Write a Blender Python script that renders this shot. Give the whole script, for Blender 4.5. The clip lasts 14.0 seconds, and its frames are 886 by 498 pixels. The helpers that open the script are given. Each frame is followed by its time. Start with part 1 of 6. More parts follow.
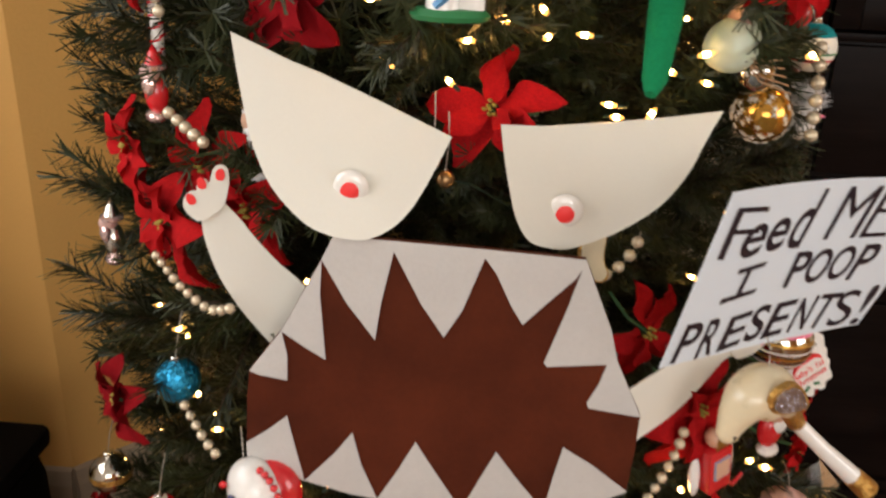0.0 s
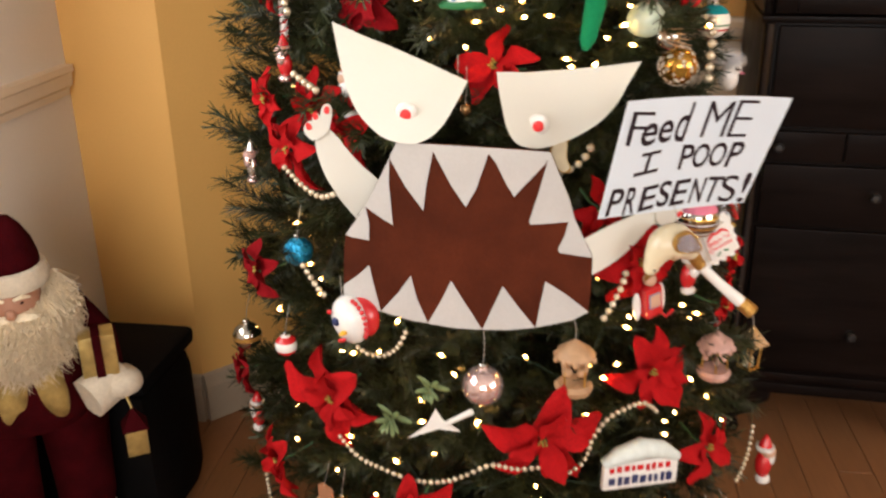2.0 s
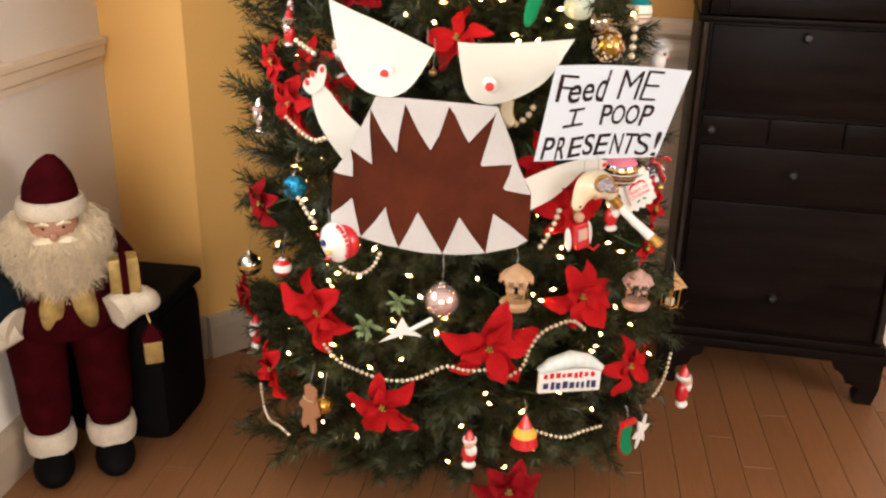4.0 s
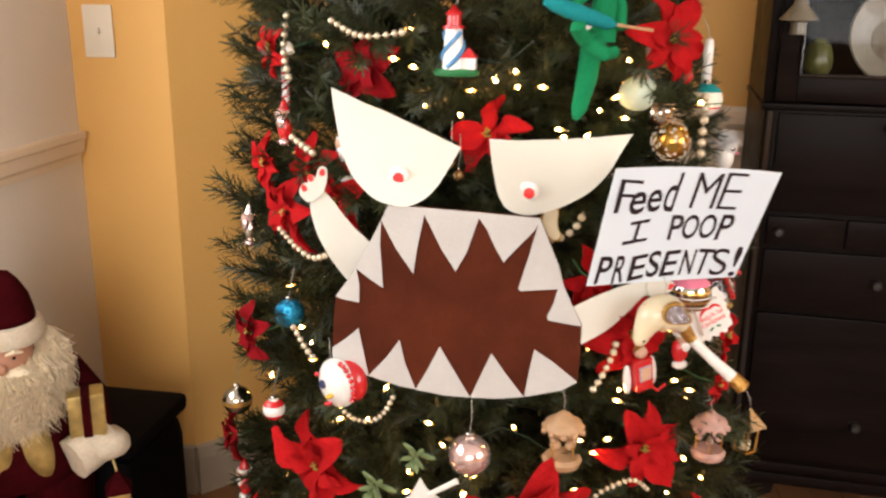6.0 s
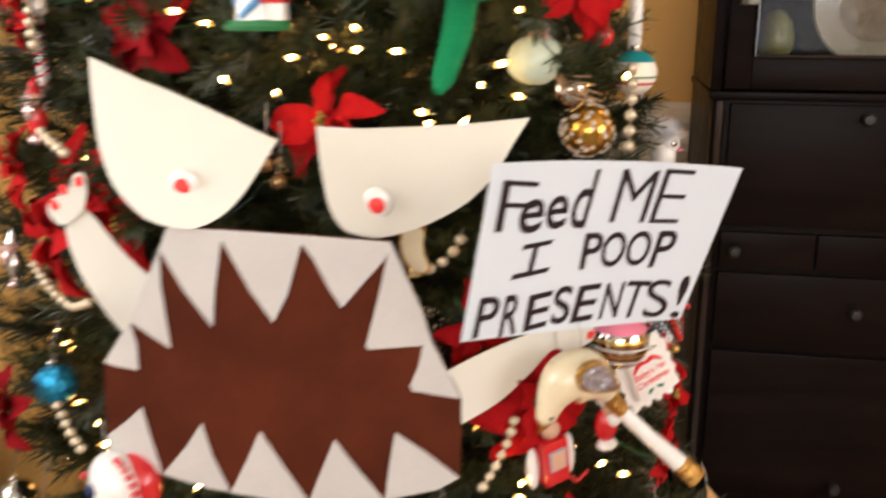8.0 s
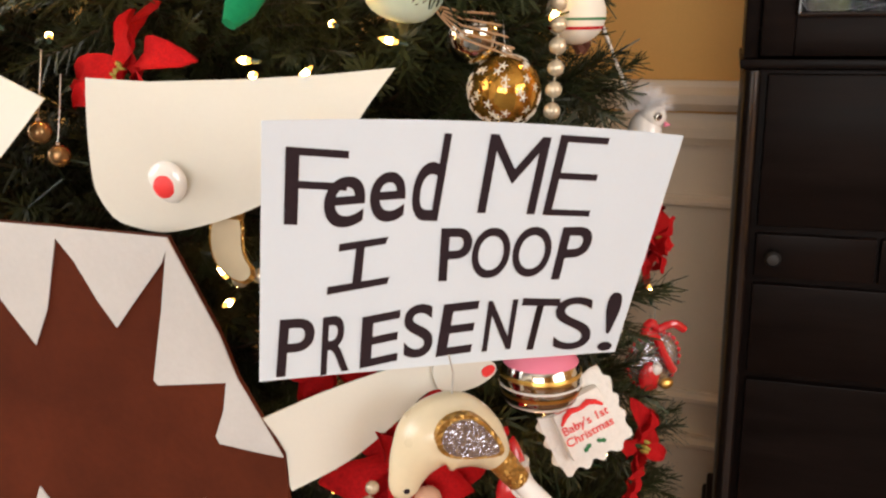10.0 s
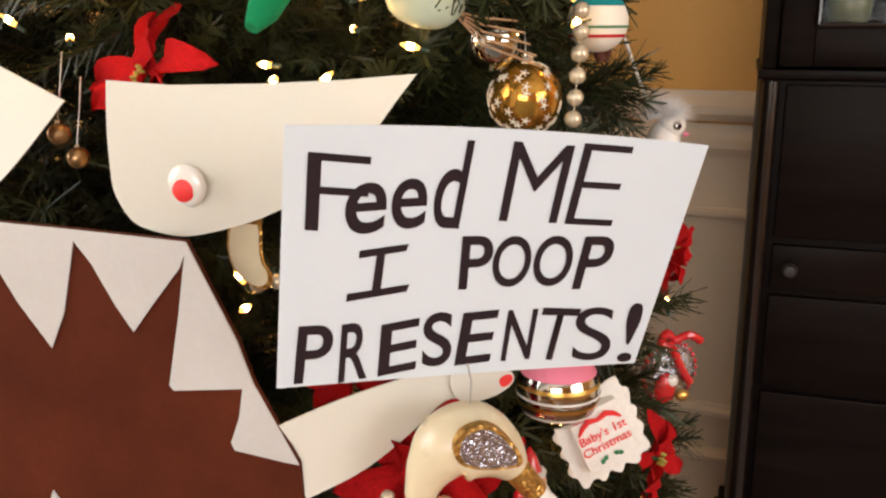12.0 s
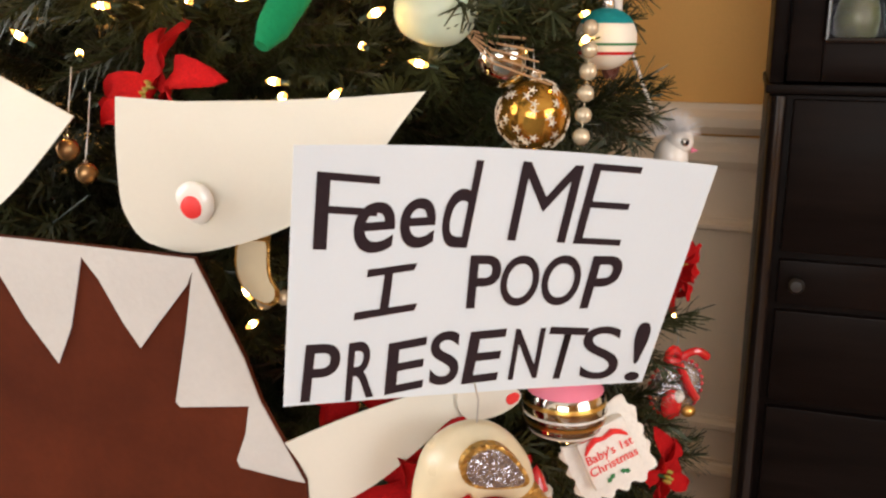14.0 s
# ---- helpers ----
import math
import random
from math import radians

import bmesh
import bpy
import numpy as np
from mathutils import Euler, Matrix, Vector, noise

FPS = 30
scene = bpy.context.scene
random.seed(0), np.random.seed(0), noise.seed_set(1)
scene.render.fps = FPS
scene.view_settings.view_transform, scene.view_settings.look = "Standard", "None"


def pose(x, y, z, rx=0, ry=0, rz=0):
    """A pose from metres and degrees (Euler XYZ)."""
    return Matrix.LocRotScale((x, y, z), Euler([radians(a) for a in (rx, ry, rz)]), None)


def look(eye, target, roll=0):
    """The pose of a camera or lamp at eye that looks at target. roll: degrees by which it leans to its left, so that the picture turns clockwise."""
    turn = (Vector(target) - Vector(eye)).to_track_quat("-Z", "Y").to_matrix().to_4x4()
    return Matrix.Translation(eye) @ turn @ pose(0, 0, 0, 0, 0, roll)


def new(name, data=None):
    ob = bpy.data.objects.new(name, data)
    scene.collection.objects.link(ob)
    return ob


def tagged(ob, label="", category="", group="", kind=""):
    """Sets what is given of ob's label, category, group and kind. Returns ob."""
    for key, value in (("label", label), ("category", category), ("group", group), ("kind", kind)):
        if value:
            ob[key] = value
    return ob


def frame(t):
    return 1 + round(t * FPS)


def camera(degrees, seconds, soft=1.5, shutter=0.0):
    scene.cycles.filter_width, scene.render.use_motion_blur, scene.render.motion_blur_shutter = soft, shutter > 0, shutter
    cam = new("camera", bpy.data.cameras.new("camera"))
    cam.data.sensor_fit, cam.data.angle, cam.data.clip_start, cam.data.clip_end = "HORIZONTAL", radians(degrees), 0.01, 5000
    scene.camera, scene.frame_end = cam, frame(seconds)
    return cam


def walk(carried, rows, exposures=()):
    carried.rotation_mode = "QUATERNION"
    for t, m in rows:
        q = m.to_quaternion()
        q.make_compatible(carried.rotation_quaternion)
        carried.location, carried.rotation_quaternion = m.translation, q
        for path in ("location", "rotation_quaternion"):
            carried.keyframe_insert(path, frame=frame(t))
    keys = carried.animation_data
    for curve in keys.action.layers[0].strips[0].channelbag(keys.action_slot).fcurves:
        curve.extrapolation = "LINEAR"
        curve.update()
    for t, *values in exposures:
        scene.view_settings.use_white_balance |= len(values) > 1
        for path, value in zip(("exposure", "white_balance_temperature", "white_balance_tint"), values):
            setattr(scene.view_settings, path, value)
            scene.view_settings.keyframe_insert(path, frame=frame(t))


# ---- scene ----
cam = camera(51.9, 14.0, soft=2.3, shutter=0.5)
PATH = [
    (0, (-0.195, 0.828, 1.276), (-0.287, 2.668, 0.499), 1.9),
    (0.5, (-0.143, 0.7, 1.271), (-0.316, 2.551, 0.534), 0.2),
    (1, (-0.114, 0.574, 1.257), (-0.383, 2.436, 0.58), 0.7),
    (1.5, (-0.114, 0.487, 1.264), (-0.382, 2.349, 0.583), 1.0),
    (2, (-0.098, 0.313, 1.322), (-0.341, 2.151, 0.572), -0.9),
    (2.5, (-0.072, 0.154, 1.332), (-0.215, 2.002, 0.582), 0.1),
    (4.8, (0.019, -0.039, 1.311), (-0.278, 1.822, 0.641), 1.1),
    (5, (0.019, -0.003, 1.32), (-0.285, 1.869, 0.687), 0.9),
    (5.5, (0.005, 0.123, 1.299), (-0.28, 2.03, 0.771), -0.1),
    (6, (-0.058, 0.301, 1.282), (-0.344, 2.201, 0.726), 0.6),
    (6.5, (-0.119, 0.474, 1.25), (-0.369, 2.367, 0.653), 0.5),
    (7, (-0.145, 0.573, 1.224), (-0.288, 2.487, 0.663), 1.3),
    (7.5, (-0.114, 0.612, 1.213), (-0.275, 2.518, 0.63), 1.4),
    (8, (0.022, 0.725, 1.182), (-0.167, 2.65, 0.672), 0.1),
    (8.5, (0.169, 0.904, 1.149), (-0.173, 2.83, 0.731), 1.2),
    (9, (0.203, 0.994, 1.117), (-0.211, 2.89, 0.632), -0.9),
    (11.5, (0.192, 1.012, 1.113), (-0.242, 2.896, 0.601), -0.4),
    (12, (0.191, 1.012, 1.113), (-0.248, 2.9, 0.623), -0.2),
    (12.5, (0.193, 1.013, 1.115), (-0.255, 2.897, 0.616), -0.1),
    (13, (0.196, 1.015, 1.117), (-0.253, 2.899, 0.617), -0.1),
    (13.5, (0.193, 1.014, 1.119), (-0.255, 2.904, 0.643), 0.1),
    (14, (0.188, 1.014, 1.12), (-0.261, 2.904, 0.646), 0.1),
]
# the clip's own camera darkens and brightens on the way
EXPOSURES = [(0, -1.07), (0.5, -0.69), (1, -0.57), (1.5, -0.53), (2, -0.62), (2.5, -0.65), (4.8, -0.29), (5, -0.30), (5.5, -0.30), (6, -0.44), (6.5, -0.59), (7, -0.59), (7.5, -0.57), (8.5, -0.59), (9, -0.63), (14, -0.64)]
walk(cam, [(t, look(eye, target, roll)) for t, eye, target, roll in PATH], EXPOSURES)

# ---- world and lights ----
world = bpy.data.worlds.new("daylight")
scene.world = world
world.use_nodes = True
wn = world.node_tree.nodes
sky = wn.new("ShaderNodeTexSky")
sky.sky_type = "NISHITA"
sky.sun_disc = False
sky.sun_elevation, sky.sun_rotation = radians(35), radians(200)
wn["Background"].inputs["Strength"].default_value = 0.12
world.node_tree.links.new(sky.outputs["Color"], wn["Background"].inputs["Color"])


def window_light(name, m, sx, sy, watts, colour):
    """Skylight standing in a window's opening."""
    lamp = bpy.data.lights.new(name, "AREA")
    lamp.shape, lamp.size, lamp.size_y, lamp.energy, lamp.color = "RECTANGLE", sx, sy, watts, colour
    ob = new(name, lamp)
    ob.matrix_world = m
    return ob


SKY_COLOUR = (1.0, 0.98, 0.965)
# side window beside the figure; windows behind the viewer and on the far right
window_light("side_window_light", look((-1.31, 1.05, 1.5), (0.5, 1.2, 1.2)), 1.2, 0.95, 32, SKY_COLOUR)
window_light("rear_window_light", look((0.2, -2.42, 1.55), (-0.4, 2, 1.0)), 2.1, 1.25, 102, SKY_COLOUR)
window_light("east_window_light", look((2.94, 0.1, 1.55), (0, 1.2, 1.0)), 1.9, 1.25, 86, SKY_COLOUR)

# ---- building helpers ----
rng = random.Random(7)


def shader(name):
    m = bpy.data.materials.new(name)
    m.use_nodes = True
    return m, m.node_tree, m.node_tree.nodes["Principled BSDF"]


def material(name, colour, rough=0.6, metal=0.0, grain=40.0, vary=0.12, bump=0.15, stain=0.0, stain_scale=4.0, stretch=(1, 1, 1),
             sheen=0.0, coat=0.0, clear=0.0, rand=0.0, rough_vary=0.1, sparkle=0.0, through_light=0.0, spec=0.5):
    """Principled material with fine grain, larger stains, wear in the gloss and a little relief. Colours are linear."""
    m, tree, bsdf = shader(name)
    nodes, link = tree.nodes, tree.links.new
    co = nodes.new("ShaderNodeTexCoord")
    mp = nodes.new("ShaderNodeMapping")
    mp.inputs["Scale"].default_value = stretch
    link(co.outputs["Object"], mp.inputs["Vector"])
    fine, large = nodes.new("ShaderNodeTexNoise"), nodes.new("ShaderNodeTexNoise")
    fine.inputs["Scale"].default_value, fine.inputs["Detail"].default_value = grain, 5
    large.inputs["Scale"].default_value, large.inputs["Detail"].default_value = stain_scale, 4
    for n in (fine, large):
        link(mp.outputs["Vector"], n.inputs["Vector"])
    mix = nodes.new("ShaderNodeMix")
    mix.data_type = "RGBA"
    dark = tuple(c * (1 - vary) for c in colour)
    light = tuple(min(1, c * (1 + vary)) for c in colour)
    mix.inputs["A"].default_value, mix.inputs["B"].default_value = (*dark, 1), (*light, 1)
    link(fine.outputs["Fac"], mix.inputs["Factor"])
    out = mix.outputs["Result"]
    hsv = nodes.new("ShaderNodeHueSaturation")
    link(out, hsv.inputs["Color"])
    ramp = nodes.new("ShaderNodeMapRange")
    ramp.inputs["From Min"].default_value, ramp.inputs["From Max"].default_value = 0.3, 0.7
    ramp.inputs["To Min"].default_value, ramp.inputs["To Max"].default_value = 1 - stain, 1 + stain * 0.5
    link(large.outputs["Fac"], ramp.inputs["Value"])
    if rand:
        info = nodes.new("ShaderNodeObjectInfo")
        rr = nodes.new("ShaderNodeMapRange")
        rr.inputs["To Min"].default_value, rr.inputs["To Max"].default_value = 1 - rand, 1 + rand
        link(info.outputs["Random"], rr.inputs["Value"])
        mul = nodes.new("ShaderNodeMath")
        mul.operation = "MULTIPLY"
        link(ramp.outputs["Result"], mul.inputs[0])
        link(rr.outputs["Result"], mul.inputs[1])
        link(mul.outputs["Value"], hsv.inputs["Value"])
    else:
        link(ramp.outputs["Result"], hsv.inputs["Value"])
    link(hsv.outputs["Color"], bsdf.inputs["Base Color"])
    gloss = nodes.new("ShaderNodeMapRange")
    gloss.inputs["To Min"].default_value, gloss.inputs["To Max"].default_value = max(0.02, rough - rough_vary), min(1, rough + rough_vary)
    link(large.outputs["Fac"], gloss.inputs["Value"])
    link(gloss.outputs["Result"], bsdf.inputs["Roughness"])
    bsdf.inputs["Specular IOR Level"].default_value = spec
    bsdf.inputs["Metallic"].default_value = metal
    bsdf.inputs["Sheen Weight"].default_value = sheen
    bsdf.inputs["Coat Weight"].default_value = coat
    bsdf.inputs["Transmission Weight"].default_value = clear
    if bump:
        b = nodes.new("ShaderNodeBump")
        b.inputs["Strength"].default_value, b.inputs["Distance"].default_value = bump, 0.002
        link(fine.outputs["Fac"], b.inputs["Height"])
        link(b.outputs["Normal"], bsdf.inputs["Normal"])
    if sparkle:
        v = nodes.new("ShaderNodeTexVoronoi")
        v.inputs["Scale"].default_value = sparkle
        link(co.outputs["Object"], v.inputs["Vector"])
        b = nodes.new("ShaderNodeVectorMath")
        b.operation = "ADD"
        g = nodes.new("ShaderNodeNewGeometry")
        sub = nodes.new("ShaderNodeVectorMath")
        sub.operation = "SUBTRACT"
        sub.inputs[1].default_value = (0.5, 0.5, 0.5)
        link(v.outputs["Color"], sub.inputs[0])
        link(g.outputs["Normal"], b.inputs[0])
        link(sub.outputs["Vector"], b.inputs[1])
        norm = nodes.new("ShaderNodeVectorMath")
        norm.operation = "NORMALIZE"
        link(b.outputs["Vector"], norm.inputs[0])
        link(norm.outputs["Vector"], bsdf.inputs["Normal"])
    if through_light:
        bsdf.inputs["Subsurface Weight"].default_value = through_light
        bsdf.inputs["Subsurface Radius"].default_value = (0.01, 0.008, 0.006)
    return m


def glow(name, colour, power):
    m, tree, bsdf = shader(name)
    bsdf.inputs["Base Color"].default_value = (*colour, 1)
    bsdf.inputs["Emission Color"].default_value = (*colour, 1)
    bsdf.inputs["Emission Strength"].default_value = power
    return m


def mesh_of(name, bm, mats, smooth=True):
    me = bpy.data.meshes.new(name)
    if not smooth:
        for f in bm.faces:
            f.smooth = False
    bm.normal_update()
    bm.to_mesh(me)
    bm.free()
    for m in mats if isinstance(mats, (list, tuple)) else [mats]:
        me.materials.append(m)
    if smooth:
        me.set_sharp_from_angle(angle=radians(38))
    return me


def part(name, bm, mat, parent, label="", smooth=True):
    """One mesh object under a thing or under a part."""
    ob = new(name, mesh_of(name, bm, mat, smooth))
    ob.parent = parent
    return tagged(ob, label)


def thing(name, label, category, m=None, group="", kind=""):
    ob = new(name)
    ob.empty_display_size = 0.02
    if m is not None:
        ob.matrix_world = m
    return tagged(ob, label, category, group, kind)


def solid(name, bm, mat, label, category, m=None, group="", kind="", smooth=True):
    """A thing that is one mesh."""
    ob = new(name, mesh_of(name, bm, mat, smooth))
    if m is not None:
        ob.matrix_world = m
    return tagged(ob, label, category, group, kind)


def faces_since(bm, n, mi):
    bm.faces.ensure_lookup_table()
    for f in bm.faces[n:]:
        f.material_index = mi
        f.smooth = True


def box(bm, lo, hi, bevel=0.0, mi=0, m=None):
    n = len(bm.faces)
    c = [(a + b) / 2 for a, b in zip(lo, hi)]
    s = [abs(b - a) for a, b in zip(lo, hi)]
    mm = Matrix.LocRotScale(c, None, s)
    r = bmesh.ops.create_cube(bm, size=1, matrix=(m @ mm) if m is not None else mm)
    if bevel:
        edges = list({e for v in r["verts"] for e in v.link_edges})
        bmesh.ops.bevel(bm, geom=edges, offset=bevel, segments=2, affect="EDGES", profile=0.6)
    faces_since(bm, n, mi)


def lathe(bm, prof, seg=20, m=None, mi=0):
    """Turns a profile of (radius, height) round z."""
    m = m or Matrix()
    n = len(bm.faces)
    rings = []
    for r, z in prof:
        if r < 1e-5:
            rings.append([bm.verts.new(m @ Vector((0, 0, z)))])
        else:
            rings.append([bm.verts.new(m @ Vector((r * math.cos(k * math.tau / seg), r * math.sin(k * math.tau / seg), z))) for k in range(seg)])
    for a, b in zip(rings, rings[1:]):
        for k in range(seg):
            j = (k + 1) % seg
            if len(a) == 1 and len(b) == 1:
                continue
            if len(a) == 1:
                bm.faces.new((a[0], b[j], b[k]))
            elif len(b) == 1:
                bm.faces.new((a[k], a[j], b[0]))
            else:
                bm.faces.new((a[k], a[j], b[j], b[k]))
    faces_since(bm, n, mi)


def ball(bm, c, r, mi=0, seg=16, m=None, lump=0.0):
    """A ball or, with a triple for r, an ellipsoid."""
    n, nv = len(bm.faces), len(bm.verts)
    r = r if isinstance(r, (tuple, list)) else (r, r, r)
    mm = Matrix.LocRotScale(c, None, r)
    bmesh.ops.create_uvsphere(bm, u_segments=seg, v_segments=max(6, seg * 2 // 3), radius=1, matrix=(m @ mm) if m is not None else mm)
    if lump:
        bm.verts.ensure_lookup_table()
        for v in bm.verts[nv:]:
            v.co += noise.noise_vector(v.co * (1.2 / max(r))) * lump
    faces_since(bm, n, mi)


def tube(bm, pts, radii, seg=6, mi=0, m=None):
    """A round tube along points; radii is one radius or one for each point."""
    n = len(bm.faces)
    pts = [Vector(p) for p in pts]
    if m is not None:
        pts = [m @ p for p in pts]
    radii = radii if isinstance(radii, (list, tuple)) else [radii] * len(pts)
    rings = []
    for k, p in enumerate(pts):
        d = (pts[min(k + 1, len(pts) - 1)] - pts[max(k - 1, 0)]).normalized()
        a = d.orthogonal().normalized() if k == 0 else (a - d * a.dot(d)).normalized()
        b = d.cross(a)
        rings.append([bm.verts.new(p + radii[k] * (a * math.cos(q * math.tau / seg) + b * math.sin(q * math.tau / seg))) for q in range(seg)])
    for r0, r1 in zip(rings, rings[1:]):
        for q in range(seg):
            bm.faces.new((r0[q], r0[(q + 1) % seg], r1[(q + 1) % seg], r1[q]))
    bm.faces.new(rings[0][::-1])
    bm.faces.new(rings[-1])
    faces_since(bm, n, mi)


def bulge(bm, pts, seg=16, mi=0, m=None, steps=6):
    """A smooth rounded body along points (x, y, z, radius), closed at both ends."""
    line = arc(pts, steps)
    first, last = line[0], line[-1]
    line = [(*first[:3], first[3] * 0.55)] + line[1:-1] + [(*last[:3], last[3] * 0.55)]
    tube(bm, [p[:3] for p in line], [max(p[3], 0.0003) for p in line], seg, mi, m)


def sheet(bm, pts, thick, m=None, mi=0, bend=None, lift=0.0):
    """A cut-out of thickness thick: an outline (x, z) in the plane y = 0, its front towards -y. bend(x, z) gives a depth y."""
    m = m or Matrix()
    n = len(bm.faces)
    flat = bmesh.new()
    vs = [flat.verts.new((x, 0, z)) for x, z in pts]
    es = [flat.edges.new((vs[k], vs[(k + 1) % len(vs)])) for k in range(len(vs))]
    bmesh.ops.triangle_fill(flat, edges=es, use_beauty=True, use_dissolve=False, normal=(0, -1, 0))
    if bend:
        for _ in range(2):
            bmesh.ops.subdivide_edges(flat, edges=[e for e in flat.edges if e.calc_length() > 0.03], cuts=1, use_grid_fill=True)
            bmesh.ops.triangulate(flat, faces=flat.faces[:])
    flat.normal_update()
    for f in flat.faces:
        if f.normal.y > 0:
            f.normal_flip()
    index = {}
    for side in (0, 1):
        for v in flat.verts:
            y = (bend(v.co.x, v.co.z) if bend else 0.0) - lift + (thick if side else 0.0)
            index[v, side] = bm.verts.new(m @ Vector((v.co.x, y, v.co.z)))
    for f in flat.faces:
        bm.faces.new([index[v, 0] for v in f.verts])
        bm.faces.new([index[v, 1] for v in reversed(f.verts)])
    for e in flat.edges:
        if len(e.link_faces) == 1:
            lp = e.link_loops[0]
            a, b = lp.vert, lp.link_loop_next.vert
            bm.faces.new((index[b, 0], index[a, 0], index[a, 1], index[b, 1]))
    flat.free()
    faces_since(bm, n, mi)
    bm.faces.ensure_lookup_table()
    for f in bm.faces[n:]:
        f.smooth = bool(bend)


def smooth_outline(pts, times=2):
    """Rounds the corners of an outline."""
    for _ in range(times):
        out = []
        for k in range(len(pts)):
            (x0, z0), (x1, z1) = pts[k], pts[(k + 1) % len(pts)]
            out += [(x0 * 0.75 + x1 * 0.25, z0 * 0.75 + z1 * 0.25), (x0 * 0.25 + x1 * 0.75, z0 * 0.25 + z1 * 0.75)]
        pts = out
    return pts


def arc(pts, steps=5):
    """A smooth open curve through points."""
    out = []
    for k in range(len(pts) - 1):
        p0, p1, p2, p3 = (Vector(pts[min(max(i, 0), len(pts) - 1)]) for i in (k - 1, k, k + 1, k + 2))
        for s in range(steps):
            t = s / steps
            out.append(tuple(0.5 * (2 * p1 + (p2 - p0) * t + (2 * p0 - 5 * p1 + 4 * p2 - p3) * t * t + (3 * p1 - p0 - 3 * p2 + p3) * t ** 3)))
    return out + [tuple(pts[-1])]

# ---- materials ----
YELLOW_WALL = material("yellow_wall_paint", (0.83, 0.47, 0.135), 0.62, grain=180, vary=0.04, bump=0.25, stain=0.05, stain_scale=1.5)
WHITE_WALL = material("white_wall_paint", (0.84, 0.77, 0.68), 0.55, grain=150, vary=0.03, bump=0.15, stain=0.05, stain_scale=2)
TRIM = material("trim_paint", (0.84, 0.70, 0.53), 0.4, grain=90, vary=0.03, bump=0.08, stain=0.05)
# white baseboard paint, darkened in its colour for the shade near the floor
SHADED_TRIM = material("shaded_trim_paint", (0.40, 0.32, 0.23), 0.45, grain=90, vary=0.05, bump=0.08, stain=0.12)
CEILING = material("ceiling_paint", (0.75, 0.73, 0.68), 0.8, grain=120, vary=0.03, bump=0.3)
WOOD_FLOOR = material("oak_floor", (0.225, 0.098, 0.039), 0.42, rough_vary=0.03, grain=9, vary=0.16, bump=0.04, stain=0.05, stain_scale=3, stretch=(14, 1.0, 8), rand=0.04)
JOINT = material("floor_joint", (0.14, 0.07, 0.03), 0.8, vary=0.2)
DARK_WOOD = material("black_brown_wood", (0.009, 0.0055, 0.0045), 0.36, spec=0.05, grain=12, vary=0.35, bump=0.05, stain=0.35, stain_scale=3, stretch=(1, 4, 9), rough_vary=0.12)
IRON = material("dark_metal_knob", (0.012, 0.010, 0.009), 0.45, metal=0.0)
POST = material("polished_dark_wood", (0.010, 0.0065, 0.0055), 0.2, spec=0.5, grain=12, vary=0.3, bump=0.04, stretch=(1, 4, 9))
PAPER = material("white_card", (0.68, 0.66, 0.585), 0.8, spec=0.2, grain=300, vary=0.02, bump=0.05, stain=0.03, stain_scale=8)
SIGN_PAPER = material("white_paper", (0.67, 0.745, 0.81), 0.8, spec=0.2, grain=400, vary=0.015, bump=0.03, stain=0.02, stain_scale=9)
TOOTH = material("white_poster_paint", (0.54, 0.525, 0.50), 0.85, spec=0.15, grain=220, vary=0.05, bump=0.25, stain=0.06, stain_scale=14)
BROWN = material("red_brown_poster_paint", (0.084, 0.018, 0.007), 0.85, spec=0.12, grain=160, vary=0.12, bump=0.3, stain=0.34, stain_scale=11)
INK = material("black_marker", (0.026, 0.016, 0.020), 0.8, spec=0.15, grain=200, vary=0.2, bump=0)
RED_PAINT = material("red_marker", (0.75, 0.03, 0.03), 0.5, vary=0.06)
CLEAR = material("clear_plastic", (0.74, 0.71, 0.66), 0.12, vary=0.0, bump=0, coat=0.6)
NEEDLE = material("needle_green", (0.033, 0.040, 0.014), 0.42, spec=0.32, grain=60, vary=0.35, bump=0, stain=0.35, stain_scale=9, rand=0.3)
TWIG = material("twig_brown", (0.07, 0.045, 0.025), 0.85, vary=0.3)
BARK = material("trunk_green_brown", (0.035, 0.03, 0.018), 0.9, vary=0.3)


def pane_glass(name):
    """Clear window glass: see-through with a faint gloss."""
    m = bpy.data.materials.new(name)
    m.use_nodes = True
    tree, nodes = m.node_tree, m.node_tree.nodes
    clear, gloss, mix, weight = (nodes.new("ShaderNode" + n) for n in ("BsdfTransparent", "BsdfGlossy", "MixShader", "LayerWeight"))
    gloss.inputs["Roughness"].default_value = 0.03
    weight.inputs["Blend"].default_value = 0.12
    link = tree.links.new
    link(weight.outputs["Fresnel"], mix.inputs["Fac"])
    link(clear.outputs["BSDF"], mix.inputs[1])
    link(gloss.outputs["BSDF"], mix.inputs[2])
    link(mix.outputs["Shader"], nodes["Material Output"].inputs["Surface"])
    return m


GLASS_DARK = pane_glass("pane_glass")

